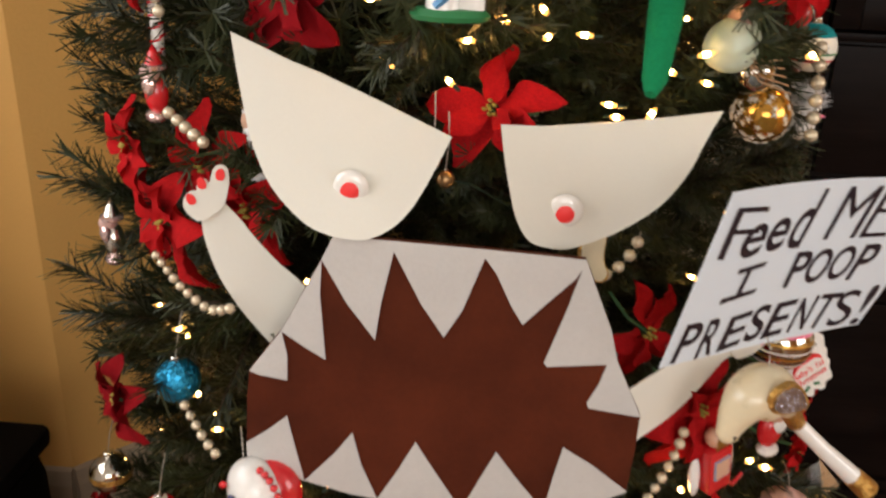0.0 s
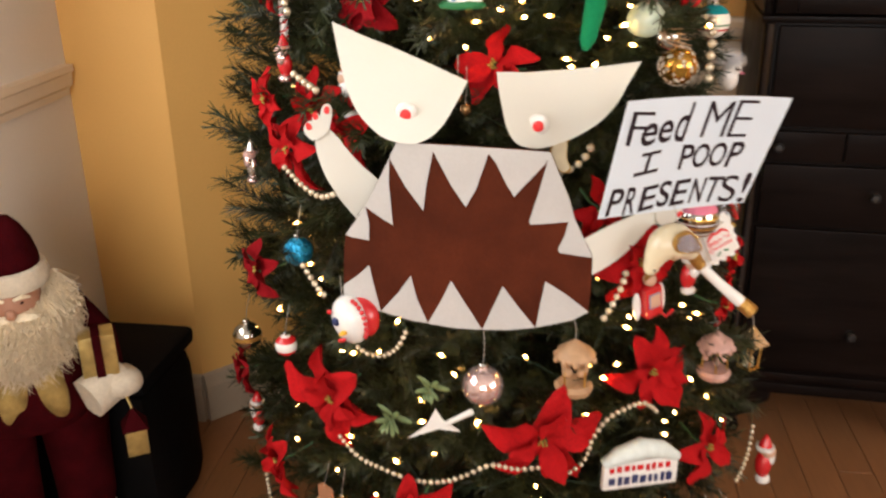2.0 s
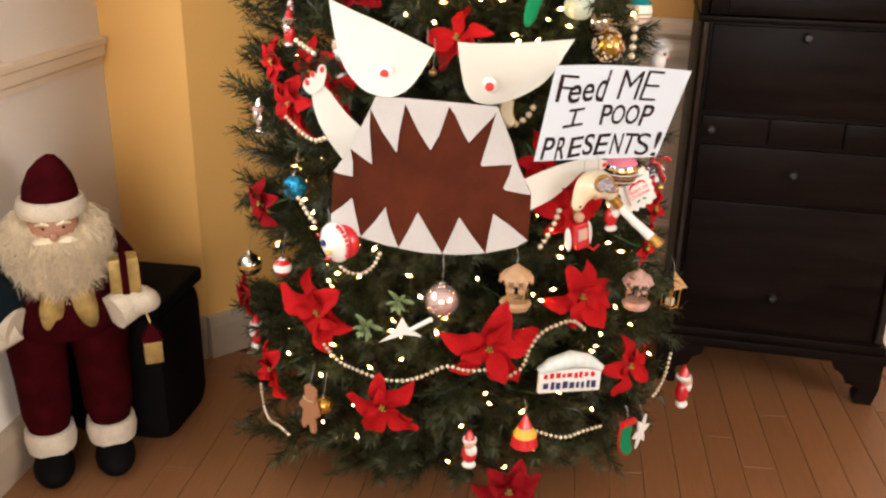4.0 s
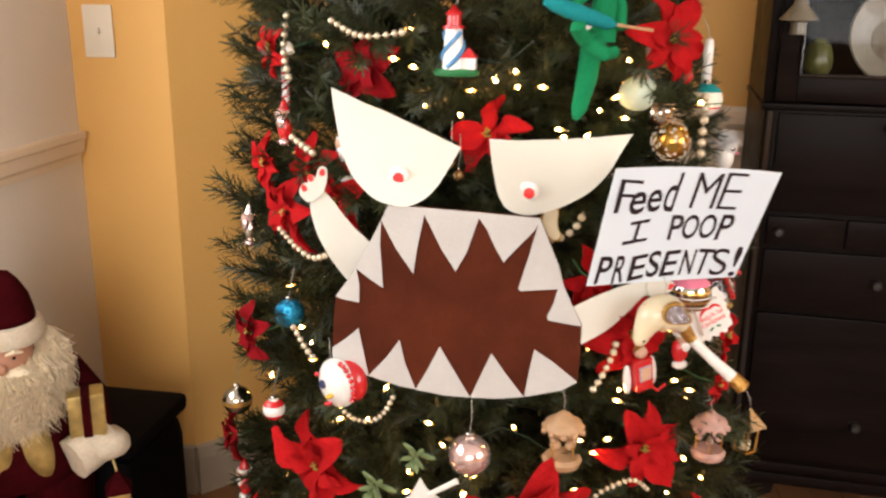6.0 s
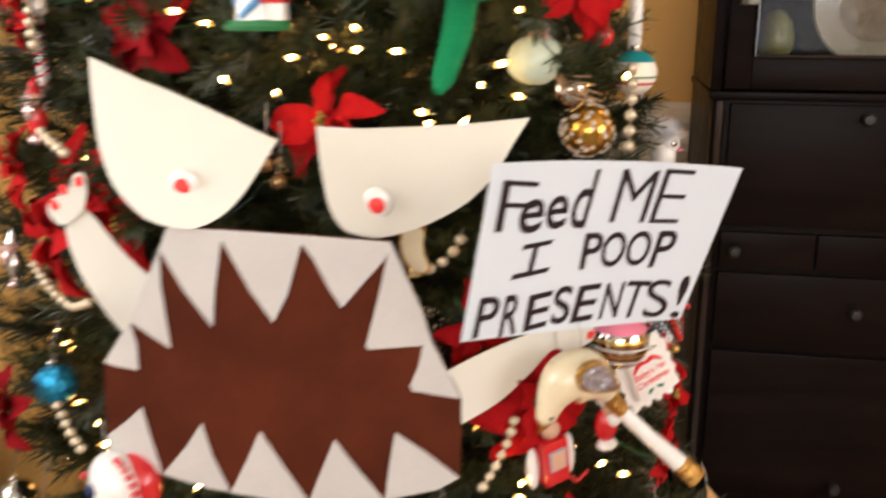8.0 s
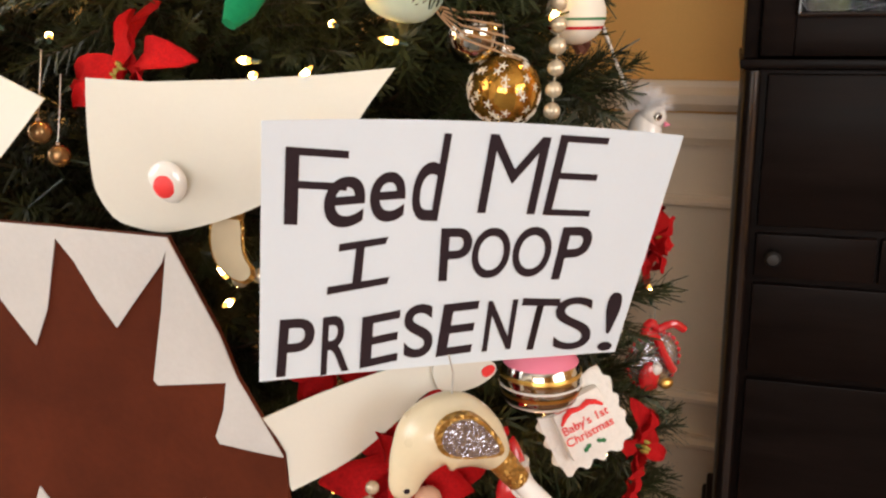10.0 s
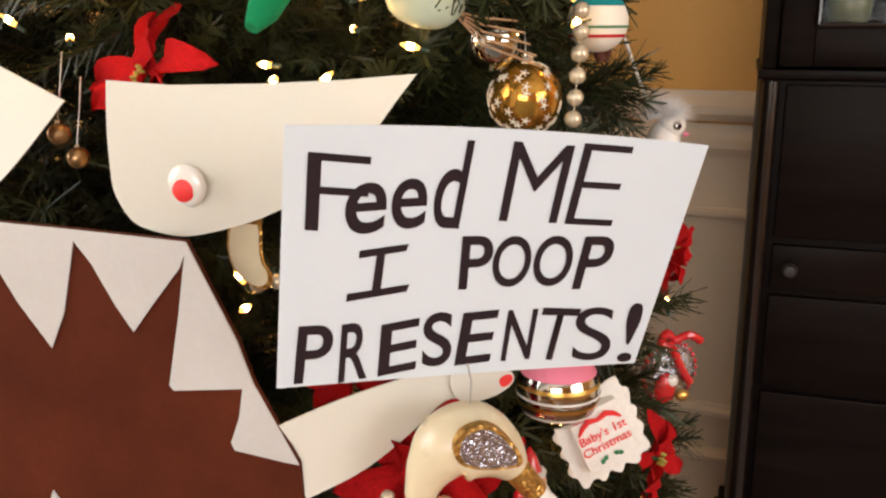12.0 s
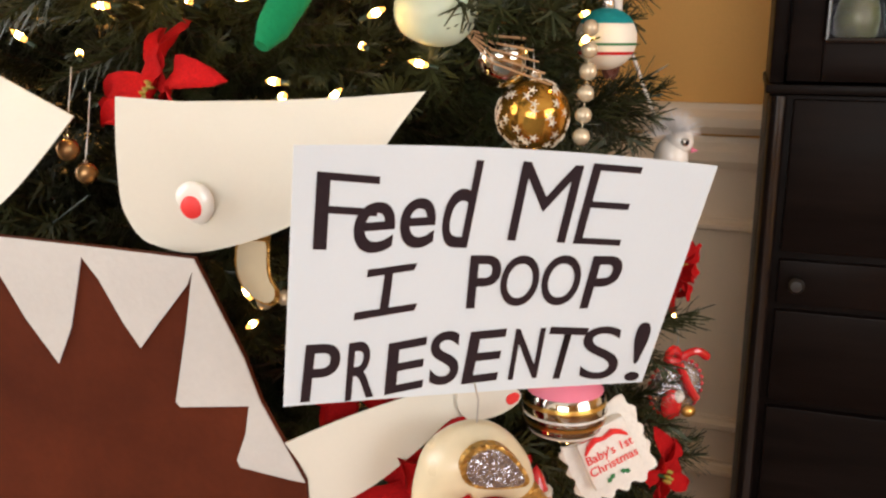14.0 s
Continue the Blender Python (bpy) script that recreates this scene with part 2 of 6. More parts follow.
# ---- the room ----
def wall(name, a, b, z0, z1, thick, mat, label, openings=(), back=1):
    """An upright wall from a to b (x, y), its face on the line, its thickness to the left of a to b (back=1). openings: (from, to, low, high)."""
    a, b = Vector((*a, 0)), Vector((*b, 0))
    run = (b - a).length
    d = (b - a).normalized()
    nrm = Vector((-d.y, d.x, 0)) * back
    m = Matrix.Translation(a) @ Matrix((( d.x, nrm.x, 0, 0), (d.y, nrm.y, 0, 0), (0, 0, 1, 0), (0, 0, 0, 1)))
    bm = bmesh.new()
    at = 0.0
    for f, t, lo, hi in sorted(openings):
        box(bm, (at, 0, z0), (f, thick, z1), m=m)
        box(bm, (f, 0, z0), (t, thick, lo), m=m)
        box(bm, (f, 0, hi), (t, thick, z1), m=m)
        at = t
    box(bm, (at, 0, z0), (run, thick, z1), m=m)
    bmesh.ops.recalc_face_normals(bm, faces=bm.faces[:])
    ob = solid(name, bm, mat, label, "wall", kind="structure", smooth=False)
    return ob, m, run


def molding(name, m, x0, x1, prof, mat, label):
    """A strip along a wall, from x0 to x1 along it: prof is (out of the wall, height)."""
    bm = bmesh.new()
    rings = []
    for x in (x0, x1):
        rings.append([bm.verts.new(m @ Vector((x, -o, z))) for o, z in prof])
    k = len(prof)
    for i in range(k):
        bm.faces.new((rings[0][i], rings[0][(i + 1) % k], rings[1][(i + 1) % k], rings[1][i]))
    bm.faces.new(rings[0][::-1])
    bm.faces.new(rings[1])
    bmesh.ops.recalc_face_normals(bm, faces=bm.faces[:])
    return solid(name, bm, mat, label, "trim", kind="structure", smooth=False)


TOP = 2.5
CORNER_B, CORNER_C = (-1.0, 2.30), (-0.36, 3.0)
D_END = (3.0, 2.375)
# the side wall with its window, then three walls round the tree, then the walls behind the viewer
wall_a, ma, _ = wall("wall_west", (-1.235, -2.5), (-1.235, 2.30), 0, TOP, 0.14, WHITE_WALL, "off-white painted wall with a window and panelled lower half", [(2.95, 4.235, 0.955, 2.1)])
wall_b, mb, run_b = wall("wall_north_west", (-1.235, 2.30), CORNER_B, 0, TOP, 0.12, YELLOW_WALL, "warm yellow painted wall beside the window wall")
wall_c, mc, run_c = wall("wall_north", CORNER_B, CORNER_C, 0, TOP, 0.12, YELLOW_WALL, "golden yellow painted wall behind the tree")
wall_d, md, run_d = wall("wall_north_east", CORNER_C, D_END, 0, TOP, 0.12, YELLOW_WALL, "yellow wall above a white panelled dado")
wall("wall_east", D_END, (3.0, -2.5), 0, TOP, 0.12, YELLOW_WALL, "yellow painted side wall with a wide window", [(D_END[1] - 1.1, D_END[1] + 0.9, 0.9, 2.2)])
wall("wall_south", (3.0, -2.5), (-1.235, -2.5), 0, TOP, 0.14, YELLOW_WALL, "yellow painted wall with a wide window", [(1.7, 3.9, 0.9, 2.2)])
bm = bmesh.new()
box(bm, (-1.4, -2.7, TOP), (3.2, 3.2, TOP + 0.1))
solid("ceiling", bm, CEILING, "plain off-white painted ceiling", "ceiling", kind="structure", smooth=False)

RAIL = [(0, 0.875), (0.008, 0.875), (0.010, 0.890), (0.018, 0.898), (0.021, 0.925), (0.026, 0.930), (0.026, 0.945), (0, 0.945)]
BASE = [(0, 0), (0.018, 0), (0.018, 0.10), (0.014, 0.112), (0.010, 0.13), (0, 0.135)]
molding("trim_west_rail", ma, 0, 4.785, RAIL, TRIM, "white moulded chair rail along the window wall")
# baseboards are white; their floor-level shade is put into the paint colour
molding("baseboard_west", ma, 0, 4.79, BASE, SHADED_TRIM, "white painted baseboard along the window wall")
molding("baseboard_north_west", mb, 0.02, run_b, BASE, SHADED_TRIM, "white painted baseboard on the yellow wall")
molding("baseboard_north", mc, 0, run_c, BASE, SHADED_TRIM, "white painted baseboard behind the tree")

# white dado on the wall beside the cabinet
bm = bmesh.new()
box(bm, (0.02, -0.012, 0), (run_d - 0.02, 0, 0.912), m=md)
bmesh.ops.recalc_face_normals(bm, faces=bm.faces[:])
solid("wall_panel_north_east", bm, TRIM, "white painted dado panelling", "wall panel", kind="structure", smooth=False)
for z, h, o in ((0.920, 0.058, 0.046), (0.852, 0.062, 0.030), (0.728, 0.024, 0.032), (0.306, 0.028, 0.032), (0.205, 0.03, 0.036), (0.0, 0.2, 0.018)):
    molding("trim_north_east", md, 0.02, run_d - 0.03, [(0.012, z), (o * 0.6 + 0.005, z), (o, z + h * 0.25), (o, z + h * 0.55), (o * 0.6 + 0.004, z + h * 0.8), (o * 0.55 + 0.004, z + h), (0.012, z + h)],
            TRIM, "white moulded strip of the dado panelling")

# floor: dark bed with oak boards lying on it
bm = bmesh.new()
box(bm, (-1.4, -2.7, -0.12), (3.2, 3.2, -0.012))
floor = solid("floor", bm, JOINT, "honey-coloured oak strip floor with a satin finish", "floor", kind="structure", smooth=False)

# ---- the Christmas tree ----
TREE = Vector((-0.21, 1.98, 0))


def reach(z):
    """Radius of the tree's outside at a height."""
    table = ((0.0, 0.40), (0.2, 0.47), (0.5, 0.45), (0.9, 0.43), (1.15, 0.40), (1.4, 0.36), (1.9, 0.2), (2.3, 0.03))
    for (z0, r0), (z1, r1) in zip(table, table[1:]):
        if z <= z1:
            return r0 + (r1 - r0) * (z - z0) / (z1 - z0)
    return 0.03


# the tree leans a little to one side, and all that hangs on it with it
LEAN = Matrix.Translation((-0.2, 1.56, 0.9)) @ pose(0, 0, 0, 0, -0.9, 0) @ Matrix.Translation((0.2, -1.56, -0.9))


def on_tree(turn, z, out=0.0):
    """A place on the tree: turn in degrees to the right of the side that faces the room."""
    a = radians(turn)
    r = reach(z) + out
    return LEAN @ (TREE + Vector((r * math.sin(a), -r * math.cos(a), z)))


def facing(turn, z, out=0.0, tilt=0.0, roll=0.0, yaw=0.0):
    """The pose of an ornament on the tree: its front (-y) looks away from the trunk."""
    return Matrix.Translation(on_tree(turn, z, out)) @ pose(0, 0, 0, 0, 0, turn + yaw) @ pose(0, 0, 0, tilt, roll, 0)


def branch_mesh(seed, length=0.45):
    """A wired branch along +x: stem, side twigs, and thin needles all round them."""
    r = random.Random(seed)
    verts, faces, mats = [], [], []

    def stick(p, q, w0, w1, mi):
        p, q = Vector(p), Vector(q)
        d = (q - p).normalized()
        a = d.orthogonal().normalized()
        b = d.cross(a)
        n = len(verts)
        for c, w in ((p, w0), (q, w1)):
            for k in range(3):
                verts.append(c + w * (a * math.cos(k * 2.094) + b * math.sin(k * 2.094)))
        for k in range(3):
            faces.append((n + k, n + (k + 1) % 3, n + 3 + (k + 1) % 3, n + 3 + k))
            mats.append(mi)

    def foliage(p, q, count, size):
        p, q = Vector(p), Vector(q)
        d = (q - p).normalized()
        a = d.orthogonal().normalized()
        b = d.cross(a)
        for k in range(count):
            t = (k + r.random()) / count
            c = p.lerp(q, t)
            ang = r.uniform(0, math.tau)
            side = a * math.cos(ang) + b * math.sin(ang)
            lean = r.uniform(0.55, 1.15)
            way = (d * math.cos(lean) + side * math.sin(lean)).normalized()
            ln = size * r.uniform(0.65, 1.1) * (1 - 0.25 * t)
            w = way.cross(side if abs(way.dot(side)) < 0.99 else d).normalized() * 0.0012
            tip = c + way * ln
            tip.z -= ln * ln * 2
            n = len(verts)
            verts.extend((c - w, c + w, tip + w * 0.5, tip - w * 0.5))
            faces.append((n, n + 1, n + 2, n + 3))
            mats.append(0)

    pts = []
    for k in range(7):
        t = k / 6
        pts.append(Vector((length * t, 0.03 * math.sin(t * 3 + seed), -0.04 * math.sin(t * 2.6) + 0.05 * t * t)))
    for k in range(6):
        stick(pts[k], pts[k + 1], 0.004 * (1 - k / 9), 0.004 * (1 - (k + 1) / 9), 1)
        if k > 1:
            foliage(pts[k], pts[k + 1], 80, 0.042)
    for k in range(9):
        t = 0.32 + 0.62 * k / 9
        i = min(int(t * 6), 5)
        c = pts[i].lerp(pts[i + 1], t * 6 - i)
        side = 1 if k % 2 else -1
        ang = side * r.uniform(0.5, 1.0)
        ln = r.uniform(0.10, 0.17) * (1.1 - 0.4 * t)
        end = c + Vector((ln * math.cos(ang), ln * math.sin(ang), ln * r.uniform(-0.35, 0.45)))
        stick(c, end, 0.0018, 0.001, 1)
        foliage(c, end, 110, 0.038)
    foliage(pts[5], pts[6] + (pts[6] - pts[5]) * 0.3, 90, 0.04)
    me = bpy.data.meshes.new("branch")
    me.from_pydata([tuple(v) for v in verts], [], faces)
    me.materials.append(NEEDLE)
    me.materials.append(TWIG)
    me.polygons.foreach_set("material_index", mats)
    return me


tree = thing("christmas_tree", "full green artificial fir tree decked with warm lights", "christmas tree", LEAN @ Matrix.Translation(TREE))
bm = bmesh.new()
tube(bm, [(0, 0, 0.02), (0, 0, 0.8), (0, 0, 1.6), (0, 0, 2.32)], [0.028, 0.024, 0.018, 0.006], 10)
part("trunk", bm, BARK, tree, "dark metal and wood centre pole")
for k in range(4):
    bm = bmesh.new()
    a = k * math.pi / 2 + 0.5
    tube(bm, [(0.02 * math.cos(a), 0.02 * math.sin(a), 0.10), (0.15 * math.cos(a), 0.15 * math.sin(a), 0.06), (0.27 * math.cos(a), 0.27 * math.sin(a), 0.012)], 0.011, 8)
    part("stand_leg", bm, BARK, tree)
branches = [branch_mesh(s) for s in range(7)]
level = 0
z = 0.16
while z < 2.25:
    count = max(4, int(24 * (reach(z) / 0.45) ** 0.6))
    for k in range(count):
        ob = new("branch", branches[rng.randrange(7)])
        ob.parent = tree
        turn = 360 * (k + 0.5 * (level % 2)) / count + rng.uniform(-9, 9)
        off = (turn + 90 + 180) % 360 - 180
        # the branches behind the paper face are pressed in; those at the sides stand out
        behind = 0.62 < z < 1.12 and -38 < off < 48
        length = reach(z) + (rng.uniform(-0.16, -0.09) if behind else rng.uniform(-0.03, 0.05) - (0.05 if z < 0.66 and -60 < off < 62 else 0.0) + (0.045 if -135 < off < -45 else 0.0) - (0.045 if 50 < off < 130 and z > 0.6 else 0.0))
        s = length / 0.47
        rise = -4 + 26 * (z / 2.3) + rng.uniform(-8, 8)
        ob.matrix_local = pose(0, 0, z + rng.uniform(-0.03, 0.03), 0, 0, turn) @ pose(0, 0, 0, rng.uniform(-25, 25), -rise, 0) @ Matrix.Diagonal((s, max(s, 0.6), max(s, 0.6), 1))
    level += 1
    z += 0.082

# one long sprig that stands out past the sign
ob = new("branch", branches[2])
ob.parent = tree
ob.matrix_local = pose(0, 0, 0.80, 0, 0, -90 + 74) @ pose(0, 0, 0, 10, -5, 0) @ Matrix.Diagonal((0.98, 0.7, 0.7, 1))

# ---- the paper monster on the tree ----
def outline_part(name, pts, thick, mat, parent, label="", lift=0.0, bend=None):
    bm = bmesh.new()
    sheet(bm, pts, thick, bend=bend, lift=lift)
    return part(name, bm, mat, parent, label, smooth=bool(bend))


# mouth: a painted board; outline in metres from its middle
mouth = thing("paper_mouth", "red-brown painted card mouth with jagged white teeth", "paper decoration", pose(-0.228, 1.5635, 0.83, 6.2, 0, -1.1))
MOUTH = [(-0.098, 0.149), (-0.043, 0.148), (0.037, 0.145), (0.120, 0.141), (0.149, 0.071), (0.158, 0.038), (0.186, -0.023), (0.186, -0.070), (0.184, -0.119), (0.161, -0.133), (0.104, -0.150), (0.063, -0.157), (0.022, -0.159), (-0.018, -0.159), (-0.064, -0.153), (-0.089, -0.149), (-0.138, -0.135), (-0.177, -0.122), (-0.195, -0.112), (-0.194, -0.090), (-0.189, -0.034), (-0.184, -0.001), (-0.150, 0.047), (-0.109, 0.126)]
outline_part("board", MOUTH, 0.004, BROWN, mouth, "card painted red-brown with brush marks")
# each tooth: its corners on the rim and its tip
TEETH = [
    [(-0.184, -0.001), (-0.150, 0.047), (-0.146, 0.020), (-0.148, -0.009), (-0.174, -0.005)],
    [(-0.150, 0.047), (-0.129, 0.087), (-0.109, 0.126), (-0.112, 0.088), (-0.110, 0.018), (-0.128, 0.030)],
    [(-0.109, 0.126), (-0.098, 0.149), (-0.043, 0.148), (-0.045, 0.138), (-0.057, 0.084), (-0.063, 0.044), (-0.088, 0.082)],
    [(-0.045, 0.138), (-0.043, 0.148), (0.037, 0.145), (0.034, 0.137), (0.016, 0.082), (0.000, 0.052), (-0.021, 0.086)],
    [(0.034, 0.137), (0.037, 0.145), (0.120, 0.141), (0.118, 0.132), (0.113, 0.122), (0.084, 0.088), (0.070, 0.071), (0.059, 0.090), (0.045, 0.121)],
    [(0.118, 0.132), (0.120, 0.141), (0.149, 0.071), (0.158, 0.038), (0.149, 0.034), (0.095, 0.027), (0.092, 0.031), (0.107, 0.086)],
    [(0.149, 0.034), (0.158, 0.038), (0.186, -0.023), (0.174, -0.022), (0.137, -0.017), (0.135, -0.011), (0.144, 0.011)],
    [(0.105, -0.150), (0.111, -0.107), (0.118, -0.067), (0.148, -0.087), (0.184, -0.117), (0.161, -0.133)],
    [(0.104, -0.150), (0.063, -0.157), (0.022, -0.159), (0.039, -0.116), (0.054, -0.079), (0.079, -0.116)],
    [(0.022, -0.159), (-0.018, -0.159), (-0.064, -0.153), (-0.042, -0.111), (-0.025, -0.074), (-0.002, -0.116)],
    [(-0.064, -0.152), (-0.089, -0.149), (-0.138, -0.135), (-0.108, -0.099), (-0.087, -0.068), (-0.079, -0.109)],
    [(-0.138, -0.135), (-0.177, -0.122), (-0.195, -0.112), (-0.194, -0.090), (-0.170, -0.071), (-0.151, -0.053), (-0.146, -0.086)],
]
for pts in TEETH:
    outline_part("tooth", pts, 0.0012, TOOTH, mouth, "", lift=0.0016)


# eyes: white cards, the outer ends bent back into the branches
def paper_eye(m, top, under, pupil, curl, label):
    eye = thing("paper_eye", label, "paper decoration", m, "monster eyes")
    outline_part("card", top + arc(under, 6)[1:-1], 0.0015, PAPER, eye, "", bend=curl)
    px, pz = pupil
    y = curl(px, pz)
    g = pose(px, y - 0.001, pz, 90, 0, 0)
    bm = bmesh.new()
    lathe(bm, [(0, 0.0040), (0.008, 0.0037), (0.0125, 0.0028), (0.0148, 0.0013), (0.0155, 0), (0, 0)], 28, g)
    dome = part("googly_eye", bm, CLEAR, eye, "round white plastic googly eye")
    bm = bmesh.new()
    g2 = pose(px - 0.0005, y - 0.0036, pz - 0.002, 90, 0, 0)
    lathe(bm, [(0, 0.0024), (0.006, 0.0020), (0.0086, 0.0008), (0.0088, -0.002), (0, -0.002)], 24, g2)
    part("pupil", bm, RED_PAINT, dome, "flat red pupil")
    return eye


paper_eye(pose(-0.312, 1.566, 1.018), [(-0.117, 0.117), (-0.062, 0.095), (-0.035, 0.086), (0.018, 0.065), (0.083, 0.038)],
          [(0.083, 0.038), (0.065, 0.004), (0.052, -0.016), (0.037, -0.030), (0.019, -0.038), (0.004, -0.039), (-0.019, -0.035), (-0.041, -0.025), (-0.069, -0.000), (-0.088, 0.031), (-0.099, 0.060), (-0.109, 0.090), (-0.117, 0.117)],
          (-0.001, 0.000), lambda x, z: 0.126 * x + 0.66 * z, "slanted white card eye with a red googly pupil")
paper_eye(pose(-0.125, 1.584, 1.0), [(-0.062, 0.072), (-0.023, 0.068), (0.039, 0.068), (0.093, 0.070), (0.144, 0.074)],
          [(0.144, 0.074), (0.129, 0.051), (0.110, 0.020), (0.085, -0.004), (0.056, -0.020), (0.030, -0.029), (0.001, -0.034), (-0.021, -0.029), (-0.034, -0.021), (-0.045, -0.002), (-0.053, 0.026), (-0.058, 0.049), (-0.062, 0.072)],
          (-0.001, 0.000), lambda x, z: (0.50 if z > 0 else 0.26) * z + 0.42 * x - 0.6 * x * x, "half-round white card eye with a red googly pupil")


# arms
def paper_arm(m, arm, paw, nails, label):
    ob = thing("arm_cutout", label, "paper decoration", m, "monster arms")
    outline_part("forearm", arm, 0.0015, PAPER, ob)
    hand = outline_part("paw", paw, 0.0015, PAPER, ob, "three-fingered white card paw", lift=0.0035)
    for x, z, a in nails:
        bm = bmesh.new()
        ca, sa = math.cos(radians(a)), math.sin(radians(a))
        sheet(bm, [(x + ca * p - sa * q, z + sa * p + ca * q) for p, q in smooth_outline([(-0.004, -0.0055), (0.004, -0.0055), (0.0045, 0.003), (0, 0.007), (-0.0045, 0.003)], 2)], 0.0006, lift=0.0046)
        part("nail", bm, RED_PAINT, hand, "red painted nail", smooth=False)
    return ob


paper_arm(pose(-0.42, 1.605, 0.93), arc([(-0.040, 0.033), (-0.038, 0.013), (-0.029, -0.018), (-0.017, -0.042), (-0.006, -0.060), (0.022, -0.096)], 4) + arc([(0.078, -0.050), (0.050, -0.022), (0.029, -0.003), (0.010, 0.019), (-0.004, 0.038), (-0.017, 0.052)], 4),
          smooth_outline([(-0.040, 0.032), (-0.017, 0.049), (-0.013, 0.062), (-0.010, 0.076), (-0.011, 0.088), (-0.017, 0.091), (-0.024, 0.088), (-0.027, 0.079), (-0.029, 0.071), (-0.032, 0.076), (-0.037, 0.076), (-0.041, 0.071), (-0.041, 0.064), (-0.047, 0.064), (-0.053, 0.059), (-0.056, 0.049), (-0.051, 0.040)], 1),
          [(-0.018, 0.081, -10), (-0.036, 0.072, 10), (-0.047, 0.056, 25)], "white card arm raised with a red-nailed paw")
paper_arm(LEAN @ pose(0.0, 1.5995, 0.83, 0, 0, 35), arc([(-0.072, 0.003), (-0.030, 0.014), (0.013, 0.022), (0.050, 0.026), (0.070, 0.024)], 4) + arc([(0.076, -0.002), (0.057, 0.000), (0.030, -0.020), (-0.008, -0.043), (-0.052, -0.057)], 4),
          smooth_outline([(0.058, 0.026), (0.085, 0.024), (0.106, 0.020), (0.115, 0.012), (0.110, 0.003), (0.090, -0.004), (0.064, -0.002)], 2),
          [(0.106, 0.010, -70)], "white card arm holding up the sign")

# the sign: a sheet of paper that bows a little, with marker lettering; its corners low left, low right, high left, high right
CORNERS = [Vector(c) for c in ((-0.0397, 1.5248, 0.8807), (0.1851, 1.6737, 0.8607), (-0.0107, 1.4888, 1.0557), (0.2255, 1.6245, 1.0330))]
sx = (CORNERS[1] - CORNERS[0]).normalized()
sn = sx.cross(CORNERS[2] - CORNERS[0]).normalized()
sup = sn.cross(sx)
sign_m = Matrix(((sx.x, -sn.x, sup.x, CORNERS[0].x), (sx.y, -sn.y, sup.y, CORNERS[0].y), (sx.z, -sn.z, sup.z, CORNERS[0].z), (0, 0, 0, 1)))
sign = thing("paper_sign", "white paper sign with black hand lettering", "sign", sign_m)
sign_in = sign_m.inverted()


def on_sheet(u, v, lift=0.0):
    """A place on the sheet: u across and v up as shares of it, lift towards the room."""
    p = CORNERS[0] * (1 - u) * (1 - v) + CORNERS[1] * u * (1 - v) + CORNERS[2] * (1 - u) * v + CORNERS[3] * u * v
    p += Vector((-0.5, 0.86, 0)) * (0.0095 * 4 * u * (1 - u) * (0.25 + 0.75 * v))
    q = sign_in @ p
    return Vector((q.x, q.y - lift, q.z))


bm = bmesh.new()
grid = {}
for side in (0, 1):
    for i in range(21):
        for j in range(15):
            u, v = i / 20, j / 14
            # the top edge rises a little in its middle
            grid[side, i, j] = bm.verts.new(on_sheet(u, v * (1 + 0.02 * 4 * u * (1 - u)), 0.0 if side else 0.0006))
for i in range(20):
    for j in range(14):
        q = [(i, j), (i + 1, j), (i + 1, j + 1), (i, j + 1)]
        bm.faces.new([grid[(0, *c)] for c in q])
        bm.faces.new([grid[(1, *c)] for c in reversed(q)])
rim = [(i, 0) for i in range(20)] + [(20, j) for j in range(14)] + [(i, 14) for i in range(20, 0, -1)] + [(0, j) for j in range(14, 0, -1)]
for c, d in zip(rim, rim[1:] + rim[:1]):
    bm.faces.new((grid[(1, *c)], grid[(1, *d)], grid[(0, *d)], grid[(0, *c)]))
for fc in bm.faces:
    fc.smooth = True
part("sheet", bm, SIGN_PAPER, sign)


def letter(char, base, along, up, bold=0.0):
    """One marker letter in a box of the sheet: its low left corner, its way along and its way up, as shares of the sheet."""
    cu = bpy.data.curves.new("letter", "FONT")
    cu.body, cu.size, cu.offset = char, 1.0, bold
    tmp = bpy.data.objects.new("letter", cu)
    scene.collection.objects.link(tmp)
    bpy.context.view_layer.update()
    me = bpy.data.meshes.new_from_object(tmp.evaluated_get(bpy.context.evaluated_depsgraph_get()))
    bpy.data.objects.remove(tmp)
    xs = [q.co.x for q in me.vertices]
    ys = [q.co.y for q in me.vertices]
    x0, y0, w, h = min(xs), min(ys), max(xs) - min(xs), max(ys) - min(ys)
    for q in me.vertices:
        a, b = (q.co.x - x0) / w, (q.co.y - y0) / h
        q.co = on_sheet(base[0] + along[0] * a + up[0] * b, base[1] + along[1] * a + up[1] * b, 0.0012)
    me.materials.clear()
    me.materials.append(INK)
    ob = new("letter", me)
    ob.parent = sign
    return ob


